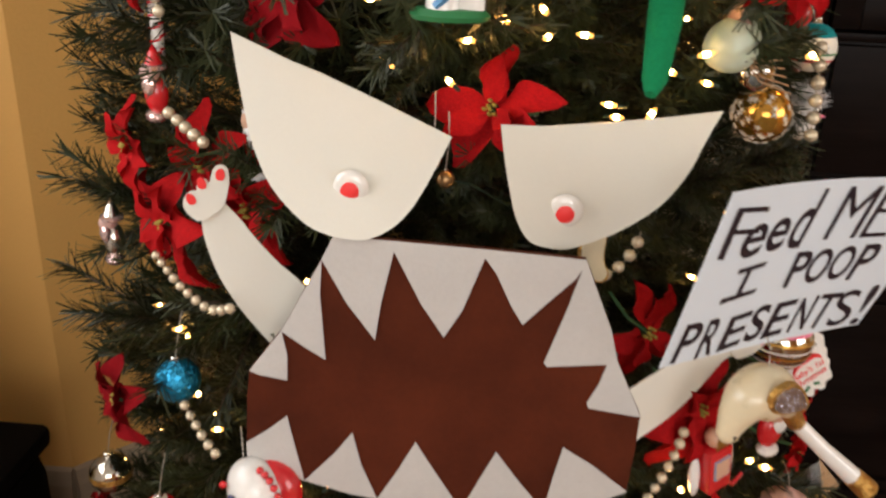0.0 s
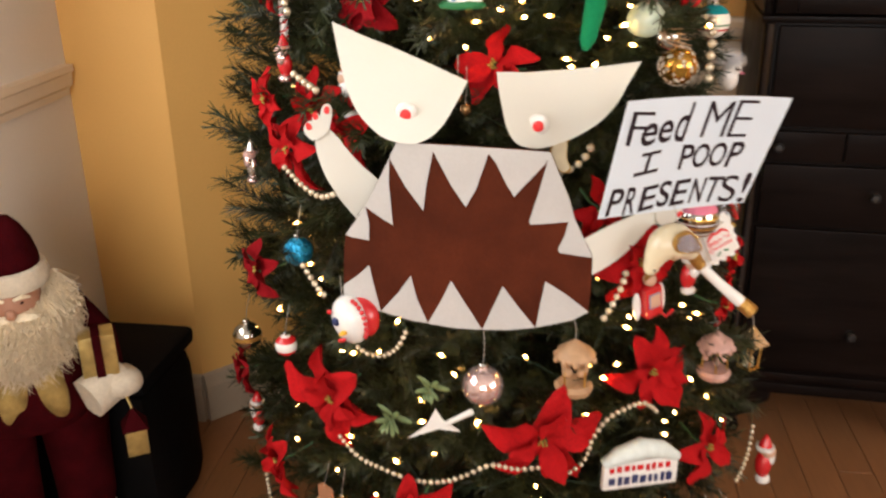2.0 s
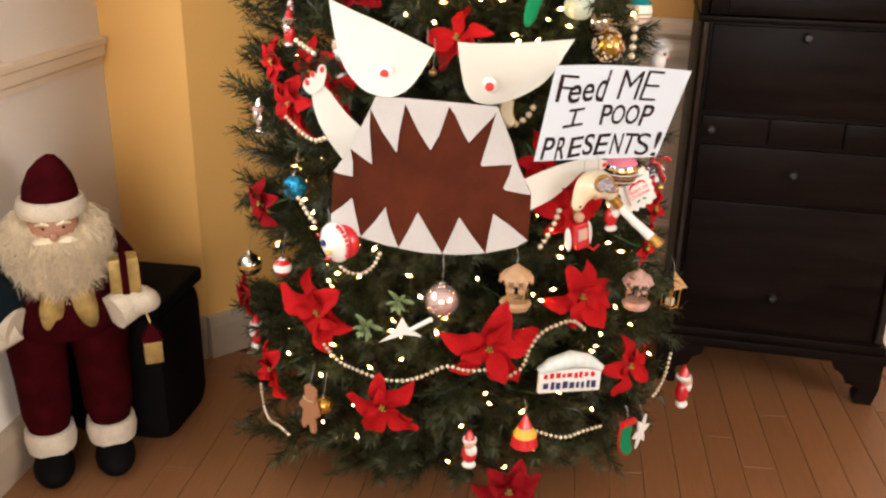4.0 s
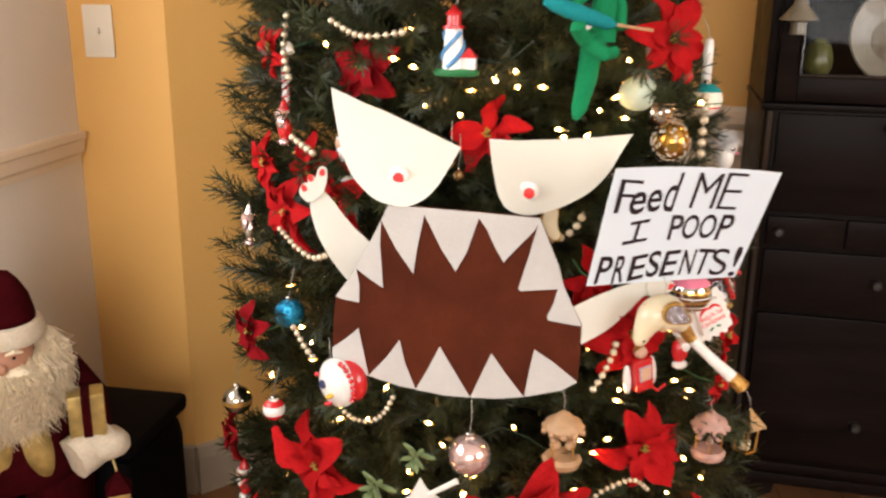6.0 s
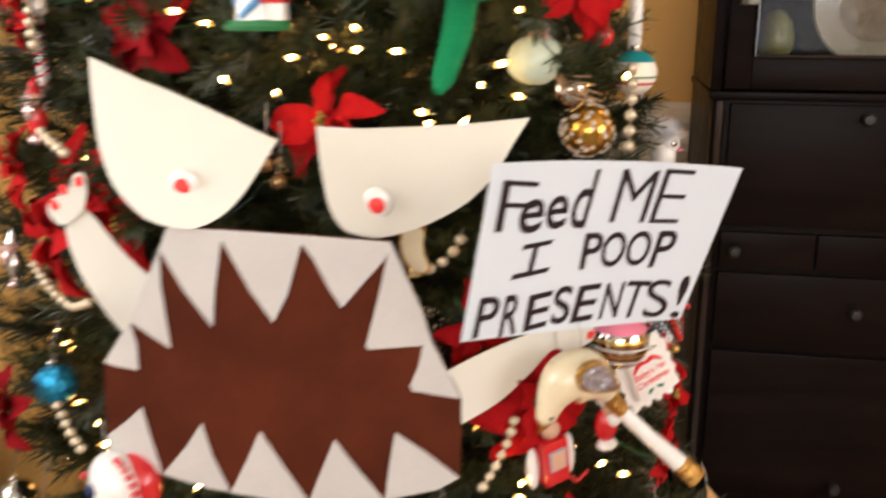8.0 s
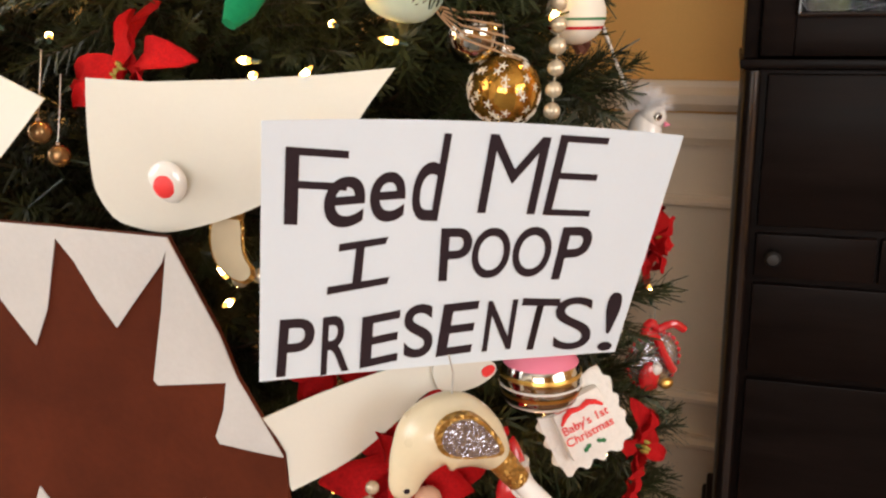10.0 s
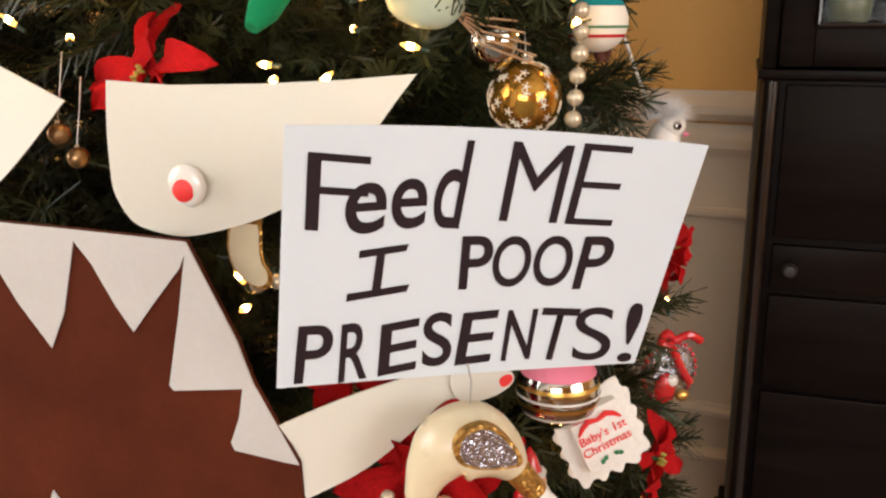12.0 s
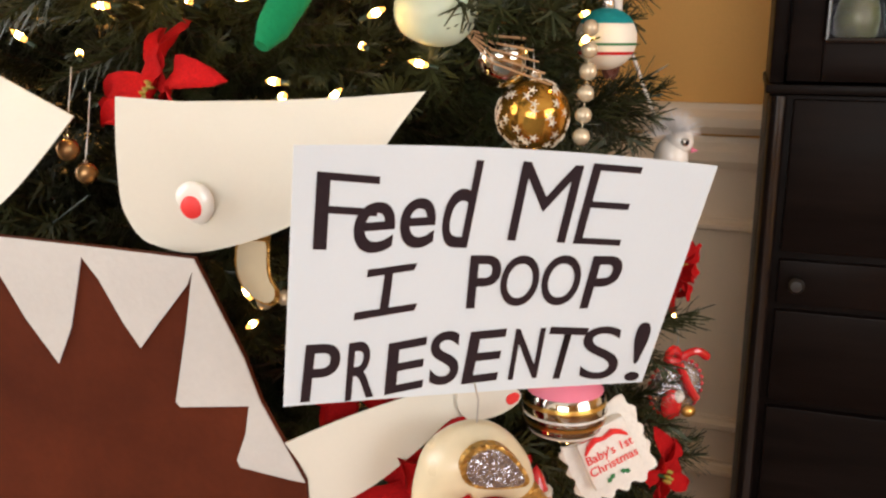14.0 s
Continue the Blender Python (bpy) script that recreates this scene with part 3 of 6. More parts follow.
for row in (
    ("F", (0.051, 0.638), (0.140, -0.013), (-0.000, 0.279), -0.012),
    ("e", (0.139, 0.615), (0.095, 0.012), (0.003, 0.191), 0.012),
    ("e", (0.248, 0.635), (0.084, 0.009), (-0.002, 0.190), 0.012),
    ("d", (0.344, 0.644), (0.072, -0.004), (0.011, 0.334), 0.008),
    ("M", (0.514, 0.672), (0.150, -0.006), (0.006, 0.306), -0.004),
    ("E", (0.685, 0.663), (0.125, -0.005), (0.008, 0.321), -0.018),
    ("P", (0.437, 0.388), (0.082, 0.002), (-0.008, 0.222), 0.014),
    ("O", (0.518, 0.395), (0.101, -0.000), (-0.003, 0.216), 0.014),
    ("O", (0.628, 0.394), (0.104, 0.003), (-0.006, 0.218), 0.014),
    ("P", (0.745, 0.379), (0.087, 0.004), (0.004, 0.233), 0.014),
    ("P", (0.040, 0.015), (0.087, 0.000), (0.007, 0.247), 0.012),
    ("R", (0.151, 0.004), (0.073, 0.013), (-0.000, 0.255), 0.012),
    ("E", (0.252, 0.019), (0.099, 0.024), (-0.002, 0.230), 0.012),
    ("S", (0.367, 0.044), (0.078, 0.010), (-0.010, 0.243), 0.016),
    ("E", (0.456, 0.044), (0.098, 0.011), (0.005, 0.241), 0.012),
    ("N", (0.586, 0.052), (0.083, 0.003), (-0.004, 0.239), 0.012),
    ("T", (0.673, 0.050), (0.109, -0.010), (0.005, 0.248), 0.004),
    ("S", (0.796, 0.032), (0.114, -0.001), (-0.021, 0.262), 0.002),
    ("!", (0.937, 0.014), (0.046, -0.004), (-0.011, 0.298), -0.004),
):
    letter(*row)
# the capital I has bars at head and foot
bm = bmesh.new()
for pts in (
    [(0.181, 0.557), (0.299, 0.581), (0.293, 0.552), (0.180, 0.526)],
    [(0.158, 0.386), (0.310, 0.417), (0.305, 0.387), (0.157, 0.353)],
    [(0.223, 0.558), (0.243, 0.562), (0.240, 0.402), (0.218, 0.396)],
):
    bm.faces.new([bm.verts.new(on_sheet(u, v, 0.0012)) for u, v in reversed(pts)])
part("letter", bm, INK, sign, smooth=False)

# ---- the dark cabinet ----
CAB = Matrix.Translation((0.335, 2.40, 0)) @ pose(0, 0, 0, 0, 0, -5)
cabinet = thing("secretary_cabinet", "tall black-brown wooden cabinet with drawers and a glazed top", "cabinet", CAB)
W, DEEP = 0.585, 0.40
bm = bmesh.new()
box(bm, (0, 0, 0.17), (W, DEEP, 1.028), 0.004)
part("body", bm, DARK_WOOD, cabinet)
bm = bmesh.new()
box(bm, (-0.02, -0.022, 0.125), (W + 0.02, DEEP, 0.155), 0.008)
box(bm, (-0.012, -0.013, 0.155), (W + 0.012, DEEP, 0.180), 0.006)
part("base_molding", bm, DARK_WOOD, cabinet)
bm = bmesh.new()
box(bm, (-0.004, -0.010, 1.029), (W + 0.004, DEEP, 1.042), 0.002)
part("waist_molding", bm, DARK_WOOD, cabinet)
for x0, x1 in ((0.0, 0.028), (W - 0.028, W)):
    bm = bmesh.new()
    tube(bm, [((x0 + x1) / 2, -0.002, 0.19), ((x0 + x1) / 2, -0.002, 1.026)], 0.013, 12)
    part("corner_post", bm, POST, cabinet, "rounded polished corner post")


def foot(x, side):
    """A bracket foot with a scrolled inner side."""
    bm = bmesh.new()
    pts = [(0, 0.125), (0, 0.045), (0.005, 0.03), (0.012, 0.0), (0.058, 0.0), (0.063, 0.02), (0.052, 0.045), (0.07, 0.055), (0.09, 0.06), (0.10, 0.085), (0.125, 0.10), (0.13, 0.125)]
    pts = [(x + side * a, b) for a, b in pts]
    if side < 0:
        pts = pts[::-1]
    sheet(bm, pts, 0.045, lift=0.015)
    part("foot", bm, DARK_WOOD, cabinet)
    bm = bmesh.new()
    box(bm, (x if side > 0 else x - 0.06, DEEP - 0.06, 0), (x + 0.06 if side > 0 else x, DEEP, 0.125), 0.006)
    part("foot", bm, DARK_WOOD, cabinet)


foot(-0.012, 1)
foot(W + 0.012, -1)


def drawer(x0, x1, z0, z1, knobs):
    bm = bmesh.new()
    box(bm, (x0, -0.014, z0), (x1, 0.01, z1), 0.0035)
    front = part("drawer", bm, DARK_WOOD, cabinet)
    for kx, kz in knobs:
        bm = bmesh.new()
        lathe(bm, [(0, 0.026), (0.008, 0.025), (0.012, 0.019), (0.010, 0.013), (0.005, 0.008), (0.005, 0.0), (0.013, 0)], 14, pose(kx, -0.014, kz, 90, 0, 0))
        part("knob", bm, IRON, front, "small round dark metal knob")


drawer(0.035, W - 0.035, 0.802, 1.022, [(0.262, 1.000)])
drawer(0.035, 0.20, 0.724, 0.790, [(0.060, 0.757)])
drawer(0.205, 0.385, 0.724, 0.790, [])
drawer(0.39, W - 0.035, 0.724, 0.790, [(0.52, 0.757)])
drawer(0.035, W - 0.035, 0.572, 0.713, [(0.278, 0.650)])
drawer(0.035, W - 0.035, 0.195, 0.560, [(0.277, 0.300)])

# glazed upper case with its shelf
SET = 0.008
bm = bmesh.new()
box(bm, (0.0, SET, 1.043), (0.02, DEEP, 1.95), 0.003)
box(bm, (W - 0.02, SET, 1.043), (W, DEEP, 1.95), 0.003)
box(bm, (0.02, DEEP - 0.015, 1.043), (W - 0.02, DEEP, 1.95))
box(bm, (-0.02, SET - 0.02, 1.95), (W + 0.02, DEEP, 2.0), 0.01)
part("upper_case", bm, DARK_WOOD, cabinet)
for z in (1.058, 1.42, 1.70):
    bm = bmesh.new()
    box(bm, (0.02, SET + 0.02, z), (W - 0.02, DEEP - 0.015, z + 0.018), 0.002)
    part("shelf", bm, DARK_WOOD, cabinet)
for x0, x1 in ((0.022, W - 0.022),):
    door = thing("glass_door", "", "")
    door.parent = cabinet
    for lo, hi, nm in (((x0, 1.046), (x0 + 0.045, 1.945), "stile"), ((x1 - 0.045, 1.046), (x1, 1.945), "stile"), ((x0 + 0.045, 1.046), (x1 - 0.045, 1.100), "rail"), ((x0 + 0.045, 1.89), (x1 - 0.045, 1.945), "rail")):
        bm = bmesh.new()
        box(bm, (lo[0], SET - 0.012, lo[1]), (hi[0], SET + 0.008, hi[1]), 0.003)
        part(nm, bm, DARK_WOOD, door)
    # raised lip round the pane
    bm = bmesh.new()
    loop = [(x0 + 0.047, SET - 0.012, 1.103), (x1 - 0.047, SET - 0.012, 1.103), (x1 - 0.047, SET - 0.012, 1.888), (x0 + 0.047, SET - 0.012, 1.888)]
    for p, q in zip(loop, loop[1:] + loop[:1]):
        tube(bm, [p, q], 0.004, 8)
    part("pane_lip", bm, POST, door, "rounded lip round the pane")
    bm = bmesh.new()
    box(bm, (x0 + 0.043, SET - 0.003, 1.095), (x1 - 0.043, SET, 1.892))
    pane = part("pane", bm, GLASS_DARK, door, smooth=False)
    pane.visible_shadow = False


def china(m):
    """A wide decorated plate standing on edge."""
    ob = thing("display_plate", "cream china plate with a brown painted scene", "plate", m)
    bm = bmesh.new()
    lathe(bm, [(0, 0.010), (0.065, 0.010), (0.075, 0.016), (0.105, 0.022), (0.108, 0.019), (0.076, 0.010), (0.06, 0.004), (0, 0.004)], 36, pose(0, 0, 0.108, 80, 0, 0))
    part("dish", bm, CHINA, ob)
    bm = bmesh.new()
    sheet(bm, smooth_outline([(-0.060, 0.085), (-0.03, 0.052), (0.02, 0.048), (0.060, 0.075), (0.062, 0.115), (0.035, 0.150), (0.005, 0.168), (-0.03, 0.150), (-0.058, 0.125)], 2), 0.001, m=pose(0, 0.009, 0, -10, 0, 0), lift=0.0)
    for v in bm.verts:
        v.co.y -= 0.040
    part("painted_scene", bm, SCENE_BROWN, ob, "brown and grey painted scene")
    return ob


CHINA = material("cream_china", (0.19, 0.17, 0.125), 0.3, grain=40, vary=0.08, bump=0, stain=0.15, stain_scale=18)
SCENE_BROWN = material("china_painting", (0.11, 0.085, 0.05), 0.35, grain=55, vary=0.7, bump=0, stain=0.4, stain_scale=30)
EGG_GREEN = material("yellow_green_glaze", (0.085, 0.085, 0.025), 0.3, grain=70, vary=0.5, bump=0.3, stain=0.3, stain_scale=40)
china(CAB @ pose(0.275, 0.08, 1.078, 0, 0, 3))
egg = thing("decorated_egg", "yellow-green patterned egg ornament on a small foot", "ornament", CAB @ pose(0.112, 0.06, 1.078) @ Matrix.Scale(1.0, 4))
bm = bmesh.new()
lathe(bm, [(0.0, 0.012), (0.018, 0.016), (0.029, 0.035), (0.031, 0.055), (0.025, 0.082), (0.012, 0.10), (0, 0.104)], 24)
part("egg", bm, EGG_GREEN, egg)
bm = bmesh.new()
lathe(bm, [(0.02, 0), (0.021, 0.004), (0.012, 0.009), (0.016, 0.016), (0, 0.016)], 18)
part("foot", bm, EGG_GREEN, egg)
bell = thing("hanging_bell", "white china bell hanging from the cabinet door", "ornament", CAB @ pose(0.052, -0.026, 1.19) @ Matrix.Scale(1.25, 4))
bm = bmesh.new()
lathe(bm, [(0.0, 0.075), (0.008, 0.07), (0.012, 0.05), (0.028, 0.03), (0.033, 0.024), (0.026, 0.024), (0.012, 0.02), (0.013, 0.002), (0.016, 0), (0, 0)], 20)
part("bell", bm, CHINA, bell)
bm = bmesh.new()
tube(bm, [(0, 0, 0.07), (0, 0.004, 0.11), (0, 0.012, 0.15)], 0.0012, 6)
part("cord", bm, CHINA, bell)

# ---- beside the tree: bin, figure, switch, window ----
BLACK_PLASTIC = material("black_leather", (0.004, 0.0035, 0.0035), 0.7, spec=0.05, grain=120, vary=0.2, bump=0.3, stain=0.2, stain_scale=6)
VELVET = material("dark_red_velvet", (0.034, 0.0018, 0.003), 0.9, spec=0.03, grain=200, vary=0.25, bump=0.4, stain=0.35, stain_scale=20, sheen=0.0)
FUR = material("white_fur", (0.58, 0.50, 0.38), 0.95, grain=160, vary=0.15, bump=1.0, stain=0.15, stain_scale=30)
BEARD = material("cream_beard", (0.72, 0.60, 0.42), 0.95, grain=70, vary=0.25, bump=1.0, stain=0.15, stain_scale=12, stretch=(3, 3, 0.5), spec=0.2)
FACE = material("doll_face", (0.55, 0.33, 0.22), 0.6, vary=0.08)
TANNED = material("figure_face", (0.36, 0.17, 0.10), 0.6, vary=0.12)
GREEN_CLOTH = material("dark_green_cloth", (0.004, 0.009, 0.012), 0.9, spec=0.1, vary=0.3)
GOLD = material("gold_metal", (0.75, 0.50, 0.14), 0.28, metal=1.0, grain=60, vary=0.1, bump=0.1)
GOLD_CLOTH = material("gold_brocade", (0.42, 0.30, 0.10), 0.4, metal=0.6, grain=90, vary=0.35, bump=0.6, stain=0.3, stain_scale=25)
SWITCH_PLATE = material("ivory_plastic", (0.80, 0.72, 0.58), 0.35, vary=0.03, bump=0)

bin_m = pose(-1.055, 1.99, 0, 0, 0, -2)
chest = thing("storage_bin", "black bin with a gently domed lid beside the tree", "bin", bin_m)
bm = bmesh.new()
box(bm, (-0.15, -0.16, 0.0), (0.145, 0.09, 0.355), 0.05)
part("body", bm, BLACK_PLASTIC, chest)
bm = bmesh.new()
box(bm, (-0.152, -0.162, 0.357), (0.147, 0.092, 0.385), 0.013)
for v in bm.verts:
    if v.co.z > 0.37:
        v.co.z += 0.028 * (1 - (v.co.x / 0.17) ** 2)
part("lid", bm, BLACK_PLASTIC, chest)


def santa_figure(m):
    """A standing cloth figure in one mesh: boots, trousers, coat, beard, hat, and the parcel and lantern that it holds."""
    bm = bmesh.new()
    RED, WHITE, CREAM, SKIN, GREEN, BLACK, GLINT = range(7)
    for s, x in ((-1, -0.075), (1, 0.065)):
        ball(bm, (x, -0.035, 0.028), (0.048, 0.075, 0.032), BLACK, 16)
        lathe(bm, [(0.045, 0.05), (0.056, 0.055), (0.060, 0.075), (0.056, 0.098), (0.040, 0.10)], 18, pose(x, 0, 0), WHITE)
        lathe(bm, [(0.045, 0.09), (0.057, 0.13), (0.060, 0.20), (0.066, 0.27), (0.072, 0.33), (0.055, 0.36)], 18, pose(x, 0, 0), RED)
    lathe(bm, [(0.115, 0.30), (0.135, 0.33), (0.128, 0.40), (0.110, 0.47), (0.085, 0.53), (0.05, 0.56)], 22, Matrix.Diagonal((1, 0.8, 1, 1)), RED)
    # gold vest: two hanging folds of cloth that cross at the waist
    for x, lean in ((-0.022, 0.012), (0.036, -0.010)):
        n0 = len(bm.verts)
        ball(bm, (x, -0.074, 0.388), (0.036, 0.034, 0.085), GLINT, 26)
        bm.verts.ensure_lookup_table()
        for v in bm.verts[n0:]:
            v.co.x += lean * (v.co.z - 0.388) / 0.085
            v.co.y += 0.002 * math.sin(v.co.x * 120 + v.co.z * 30)
    # arms with fur cuffs
    for s in (-1, 1):
        tube(bm, [(s * 0.09, 0, 0.52), (s * 0.14, -0.02, 0.45), (s * 0.145, -0.06, 0.395)], [0.034, 0.032, 0.030], 12, RED if s > 0 else GREEN)
        tube(bm, [(s * 0.165, -0.06, 0.38), (s * 0.10, -0.10, 0.36)], [0.040, 0.042], 12, WHITE)
        ball(bm, (s * 0.15, -0.08, 0.372), (0.055, 0.04, 0.032), WHITE, 14, lump=0.006)
    # dark green sack under the far arm, white fur along its hem
    ball(bm, (-0.165, -0.06, 0.41), (0.085, 0.08, 0.085), GREEN, 18, lump=0.01)
    tube(bm, [(-0.255, -0.06, 0.33), (-0.18, -0.10, 0.32), (-0.10, -0.09, 0.35)], [0.028, 0.032, 0.026], 10, WHITE)
    for k in range(7):
        ball(bm, (-0.175 + 0.02 * (k % 3), -0.05 + 0.012 * k, 0.49 + 0.01 * (k % 2)), 0.018, (GLINT, RED, GREEN)[k % 3], 8)
    # head, hair, beard
    ball(bm, (0, -0.03, 0.555), (0.055, 0.055, 0.06), SKIN, 18)
    ball(bm, (0, -0.055, 0.495), (0.080, 0.050, 0.068), CREAM, 18, lump=0.010)
    for k in range(7500):
        a = rng.uniform(-1.9, 1.9)
        w = 0.060 + 0.042 * rng.random()
        drop = rng.uniform(0.04, 0.085) * (1 - 0.2 * abs(a) / 1.9)
        x0, y0 = w * 0.85 * math.sin(a), -0.015 - 0.062 * math.cos(a) * rng.uniform(0.8, 1.1)
        z0 = 0.565 + rng.uniform(-0.05, 0.02) - 0.035 * math.cos(a)
        tube(bm, [(x0, y0, z0), (x0 * 1.22 + rng.uniform(-0.024, 0.024), y0 * 1.25 - 0.012 - rng.uniform(0, 0.02), z0 - drop * 0.45), (x0 * 1.1 + rng.uniform(-0.034, 0.034), y0 * 1.2 - 0.008 - rng.uniform(0, 0.02), z0 - drop)], [0.0012, 0.0010, 0.0003], 3, CREAM)
    for s in (-1, 1):
        ball(bm, (s * 0.023, -0.085, 0.54), (0.026, 0.014, 0.010), CREAM, 10)
    ball(bm, (0, -0.09, 0.552), 0.010, SKIN, 10)
    for s in (-1, 1):
        ball(bm, (s * 0.020, -0.078, 0.568), (0.004, 0.003, 0.003), BLACK, 10)
        tube(bm, [(s * 0.008, -0.084, 0.577), (s * 0.022, -0.084, 0.582), (s * 0.036, -0.074, 0.576)], [0.003, 0.0045, 0.002], 8, CREAM)
    # hat with its fur band
    lathe(bm, [(0.058, 0.575), (0.070, 0.582), (0.075, 0.600), (0.069, 0.618), (0.052, 0.622)], 22, Matrix.Translation((0, -0.01, 0)), WHITE)
    tube(bm, [(0, -0.01, 0.605), (0.002, -0.008, 0.64), (0.006, -0.004, 0.672), (0.010, 0.0, 0.697), (0.012, 0.004, 0.710)], [0.062, 0.058, 0.046, 0.026, 0.008], 20, RED)
    # parcel and house-shaped lantern in the hand
    box(bm, (0.10, -0.10, 0.40), (0.165, -0.05, 0.485), 0.004, GLINT)
    box(bm, (0.124, -0.104, 0.398), (0.140, -0.046, 0.488), 0.002, RED)
    box(bm, (0.155, -0.135, 0.25), (0.195, -0.100, 0.295), 0.002, GLINT)
    lathe(bm, [(0.034, 0.295), (0.0, 0.335)], 4, pose(0.175, -0.118, 0, 0, 0, 45), GLINT)
    tube(bm, [(0.175, -0.118, 0.33), (0.165, -0.10, 0.37)], 0.0025, 6, GLINT)
    for v in bm.verts:
        z = v.co.z
        v.co.x, v.co.y = v.co.x * 0.98, v.co.y * 1.05
        v.co.z = z * 1.26 if z < 0.30 else 0.378 + (z - 0.30) * 0.98
    return solid("santa_figure", bm, [VELVET, FUR, BEARD, TANNED, GREEN_CLOTH, BLACK_PLASTIC, GOLD_CLOTH], "red velvet and fur standing santa figure holding gifts", "figurine", m)


santa_figure(pose(-1.088, 1.725, 0, 0, 0, 30))

# light switch on the yellow wall
plate = thing("light_switch", "ivory plastic light switch on the yellow wall", "light switch", pose(-1.160, 2.298, 1.115))
bm = bmesh.new()
box(bm, (-0.036, -0.006, 0.0), (0.036, 0, 0.118), 0.003)
part("plate", bm, SWITCH_PLATE, plate)
bm = bmesh.new()
box(bm, (-0.005, -0.014, 0.052), (0.005, -0.004, 0.068), 0.002)
part("toggle", bm, SWITCH_PLATE, plate)


def window(name, m, x0, x1, z0, z1, label):
    """Casing, sash and panes in an opening of a wall; x runs along the wall, -y into the room."""
    w = thing(name, label, "window", None, kind="structure")
    for lo, hi, nm in (((x0 - 0.055, z0), (x0, z1), "casing"), ((x1, z0), (x1 + 0.055, z1), "casing"), ((x0 - 0.055, z1), (x1 + 0.055, z1 + 0.06), "casing"), ((x0 - 0.08, z0 - 0.012), (x1 + 0.08, z0), "sill")):
        bm = bmesh.new()
        box(bm, (lo[0], -0.022 if nm == "casing" else -0.05, lo[1]), (hi[0], 0.0 if nm == "casing" else 0.1, hi[1]), 0.003, m=m)
        bmesh.ops.recalc_face_normals(bm, faces=bm.faces[:])
        part(nm, bm, TRIM, w)
    mid = (z0 + z1) / 2
    for a, b in ((z0, mid), (mid, z1)):
        bm = bmesh.new()
        for lo, hi in (((x0, a), (x0 + 0.04, b)), ((x1 - 0.04, a), (x1, b)), ((x0 + 0.04, a), (x1 - 0.04, a + 0.04)), ((x0 + 0.04, b - 0.03), (x1 - 0.04, b))):
            box(bm, (lo[0], 0.105, lo[1]), (hi[0], 0.13, hi[1]), 0.002, m=m)
        bmesh.ops.recalc_face_normals(bm, faces=bm.faces[:])
        sash = part("sash", bm, TRIM, w)
        bm = bmesh.new()
        box(bm, (x0 + 0.038, 0.115, a + 0.038), (x1 - 0.038, 0.119, b - 0.028), m=m)
        pane = part("pane", bm, GLASS_DARK, sash, smooth=False)
        pane.visible_shadow = False
    return w


window("window_1", ma, 2.95, 4.235, 0.957, 2.1, "white-framed sash window full of bright daylight")

me_ = Matrix.Translation((3.0, 2.375, 0)) @ Matrix(((0, 1, 0, 0), (-1, 0, 0, 0), (0, 0, 1, 0), (0, 0, 0, 1)))
window("window_2", me_, 1.275, 3.275, 0.9, 2.2, "wide white-framed window letting in daylight")
ms = Matrix.Translation((3.0, -2.5, 0)) @ Matrix(((-1, 0, 0, 0), (0, -1, 0, 0), (0, 0, 1, 0), (0, 0, 0, 1)))
window("window_3", ms, 1.7, 3.9, 0.9, 2.2, "white-framed window behind the room")

# ---- light string and bead garlands ----
BULB = glow("warm_bulb", (1.0, 0.52, 0.15), 130.0)
BULB_FOOT = glow("amber_bulb_foot", (1.0, 0.48, 0.10), 5.0)
SOCKET = material("green_socket", (0.012, 0.03, 0.014), 0.5)
PEARL = material("pearl_bead", (0.62, 0.53, 0.38), 0.2, metal=0.45, vary=0.05, bump=0, coat=0.5)
bm = bmesh.new()
lathe(bm, [(0.0018, -0.007), (0.0028, -0.003), (0.0033, 0.0)], 8, None, 1)
lathe(bm, [(0.0033, 0.0), (0.0034, 0.004), (0.0028, 0.0075)], 8, None, 0)
lathe(bm, [(0.0028, 0.0075), (0.0018, 0.011), (0, 0.014)], 8, None, 1)
bulb_mesh = mesh_of("bulb", bm, [BULB, BULB_FOOT])
bm = bmesh.new()
lathe(bm, [(0, -0.016), (0.0020, -0.016), (0.0026, -0.007), (0.0020, -0.0055), (0, -0.0055)], 8)
socket_mesh = mesh_of("socket", bm, SOCKET)
light_string = thing("string_lights", "string of small warm white lights wound round the tree", "string lights")
SEEN = (
    (-62, 0.787), (-50, 0.796), (-46, 0.80), (-43, 0.739), (-12, 1.113), (10, 1.161), (10, 1.143), (-14, 1.169), (31, 1.103), (59, 1.104), (-70, 0.577), (-30, 0.608),
    (32, 0.683), (32, 0.664), (27, 0.743), (21, 1.068), (35, 1.178), (-38, 1.197), (48, 0.67), (-74, 0.973), (-72, 0.564), (-23, 0.651), (-10, 0.619),
    (-6, 0.672), (-55, 0.357), (-31, 0.449), (-36, 0.366), (-22, 0.399), (-35, 0.258), (-25, 0.238), (-1, 0.506), (1, 0.534), (10, 0.62), (14, 0.429),
    (23, 0.515), (43, 0.445), (46, 0.477), (52, 0.521), (60, 0.461), (83, 0.308), (43, 0.31), (23, 0.324), (6, 0.307), (64, 0.13), (53, 0.642),
    (15.6, 0.918), (16.1, 0.895), (-3, 1.10), (88, 0.812), (31, 1.126), (20.5, 1.079), (26.8, 1.066), (38.3, 1.089),
)
lamps = [(t, h, -0.07 if 0.62 < h < 1.0 and -30 < t < 22 else (-0.05 if 1.03 < h < 1.11 and 8 < t < 45 else (-0.012 if abs(t) > 28 else rng.uniform(-0.055, -0.03)))) for t, h in SEEN]
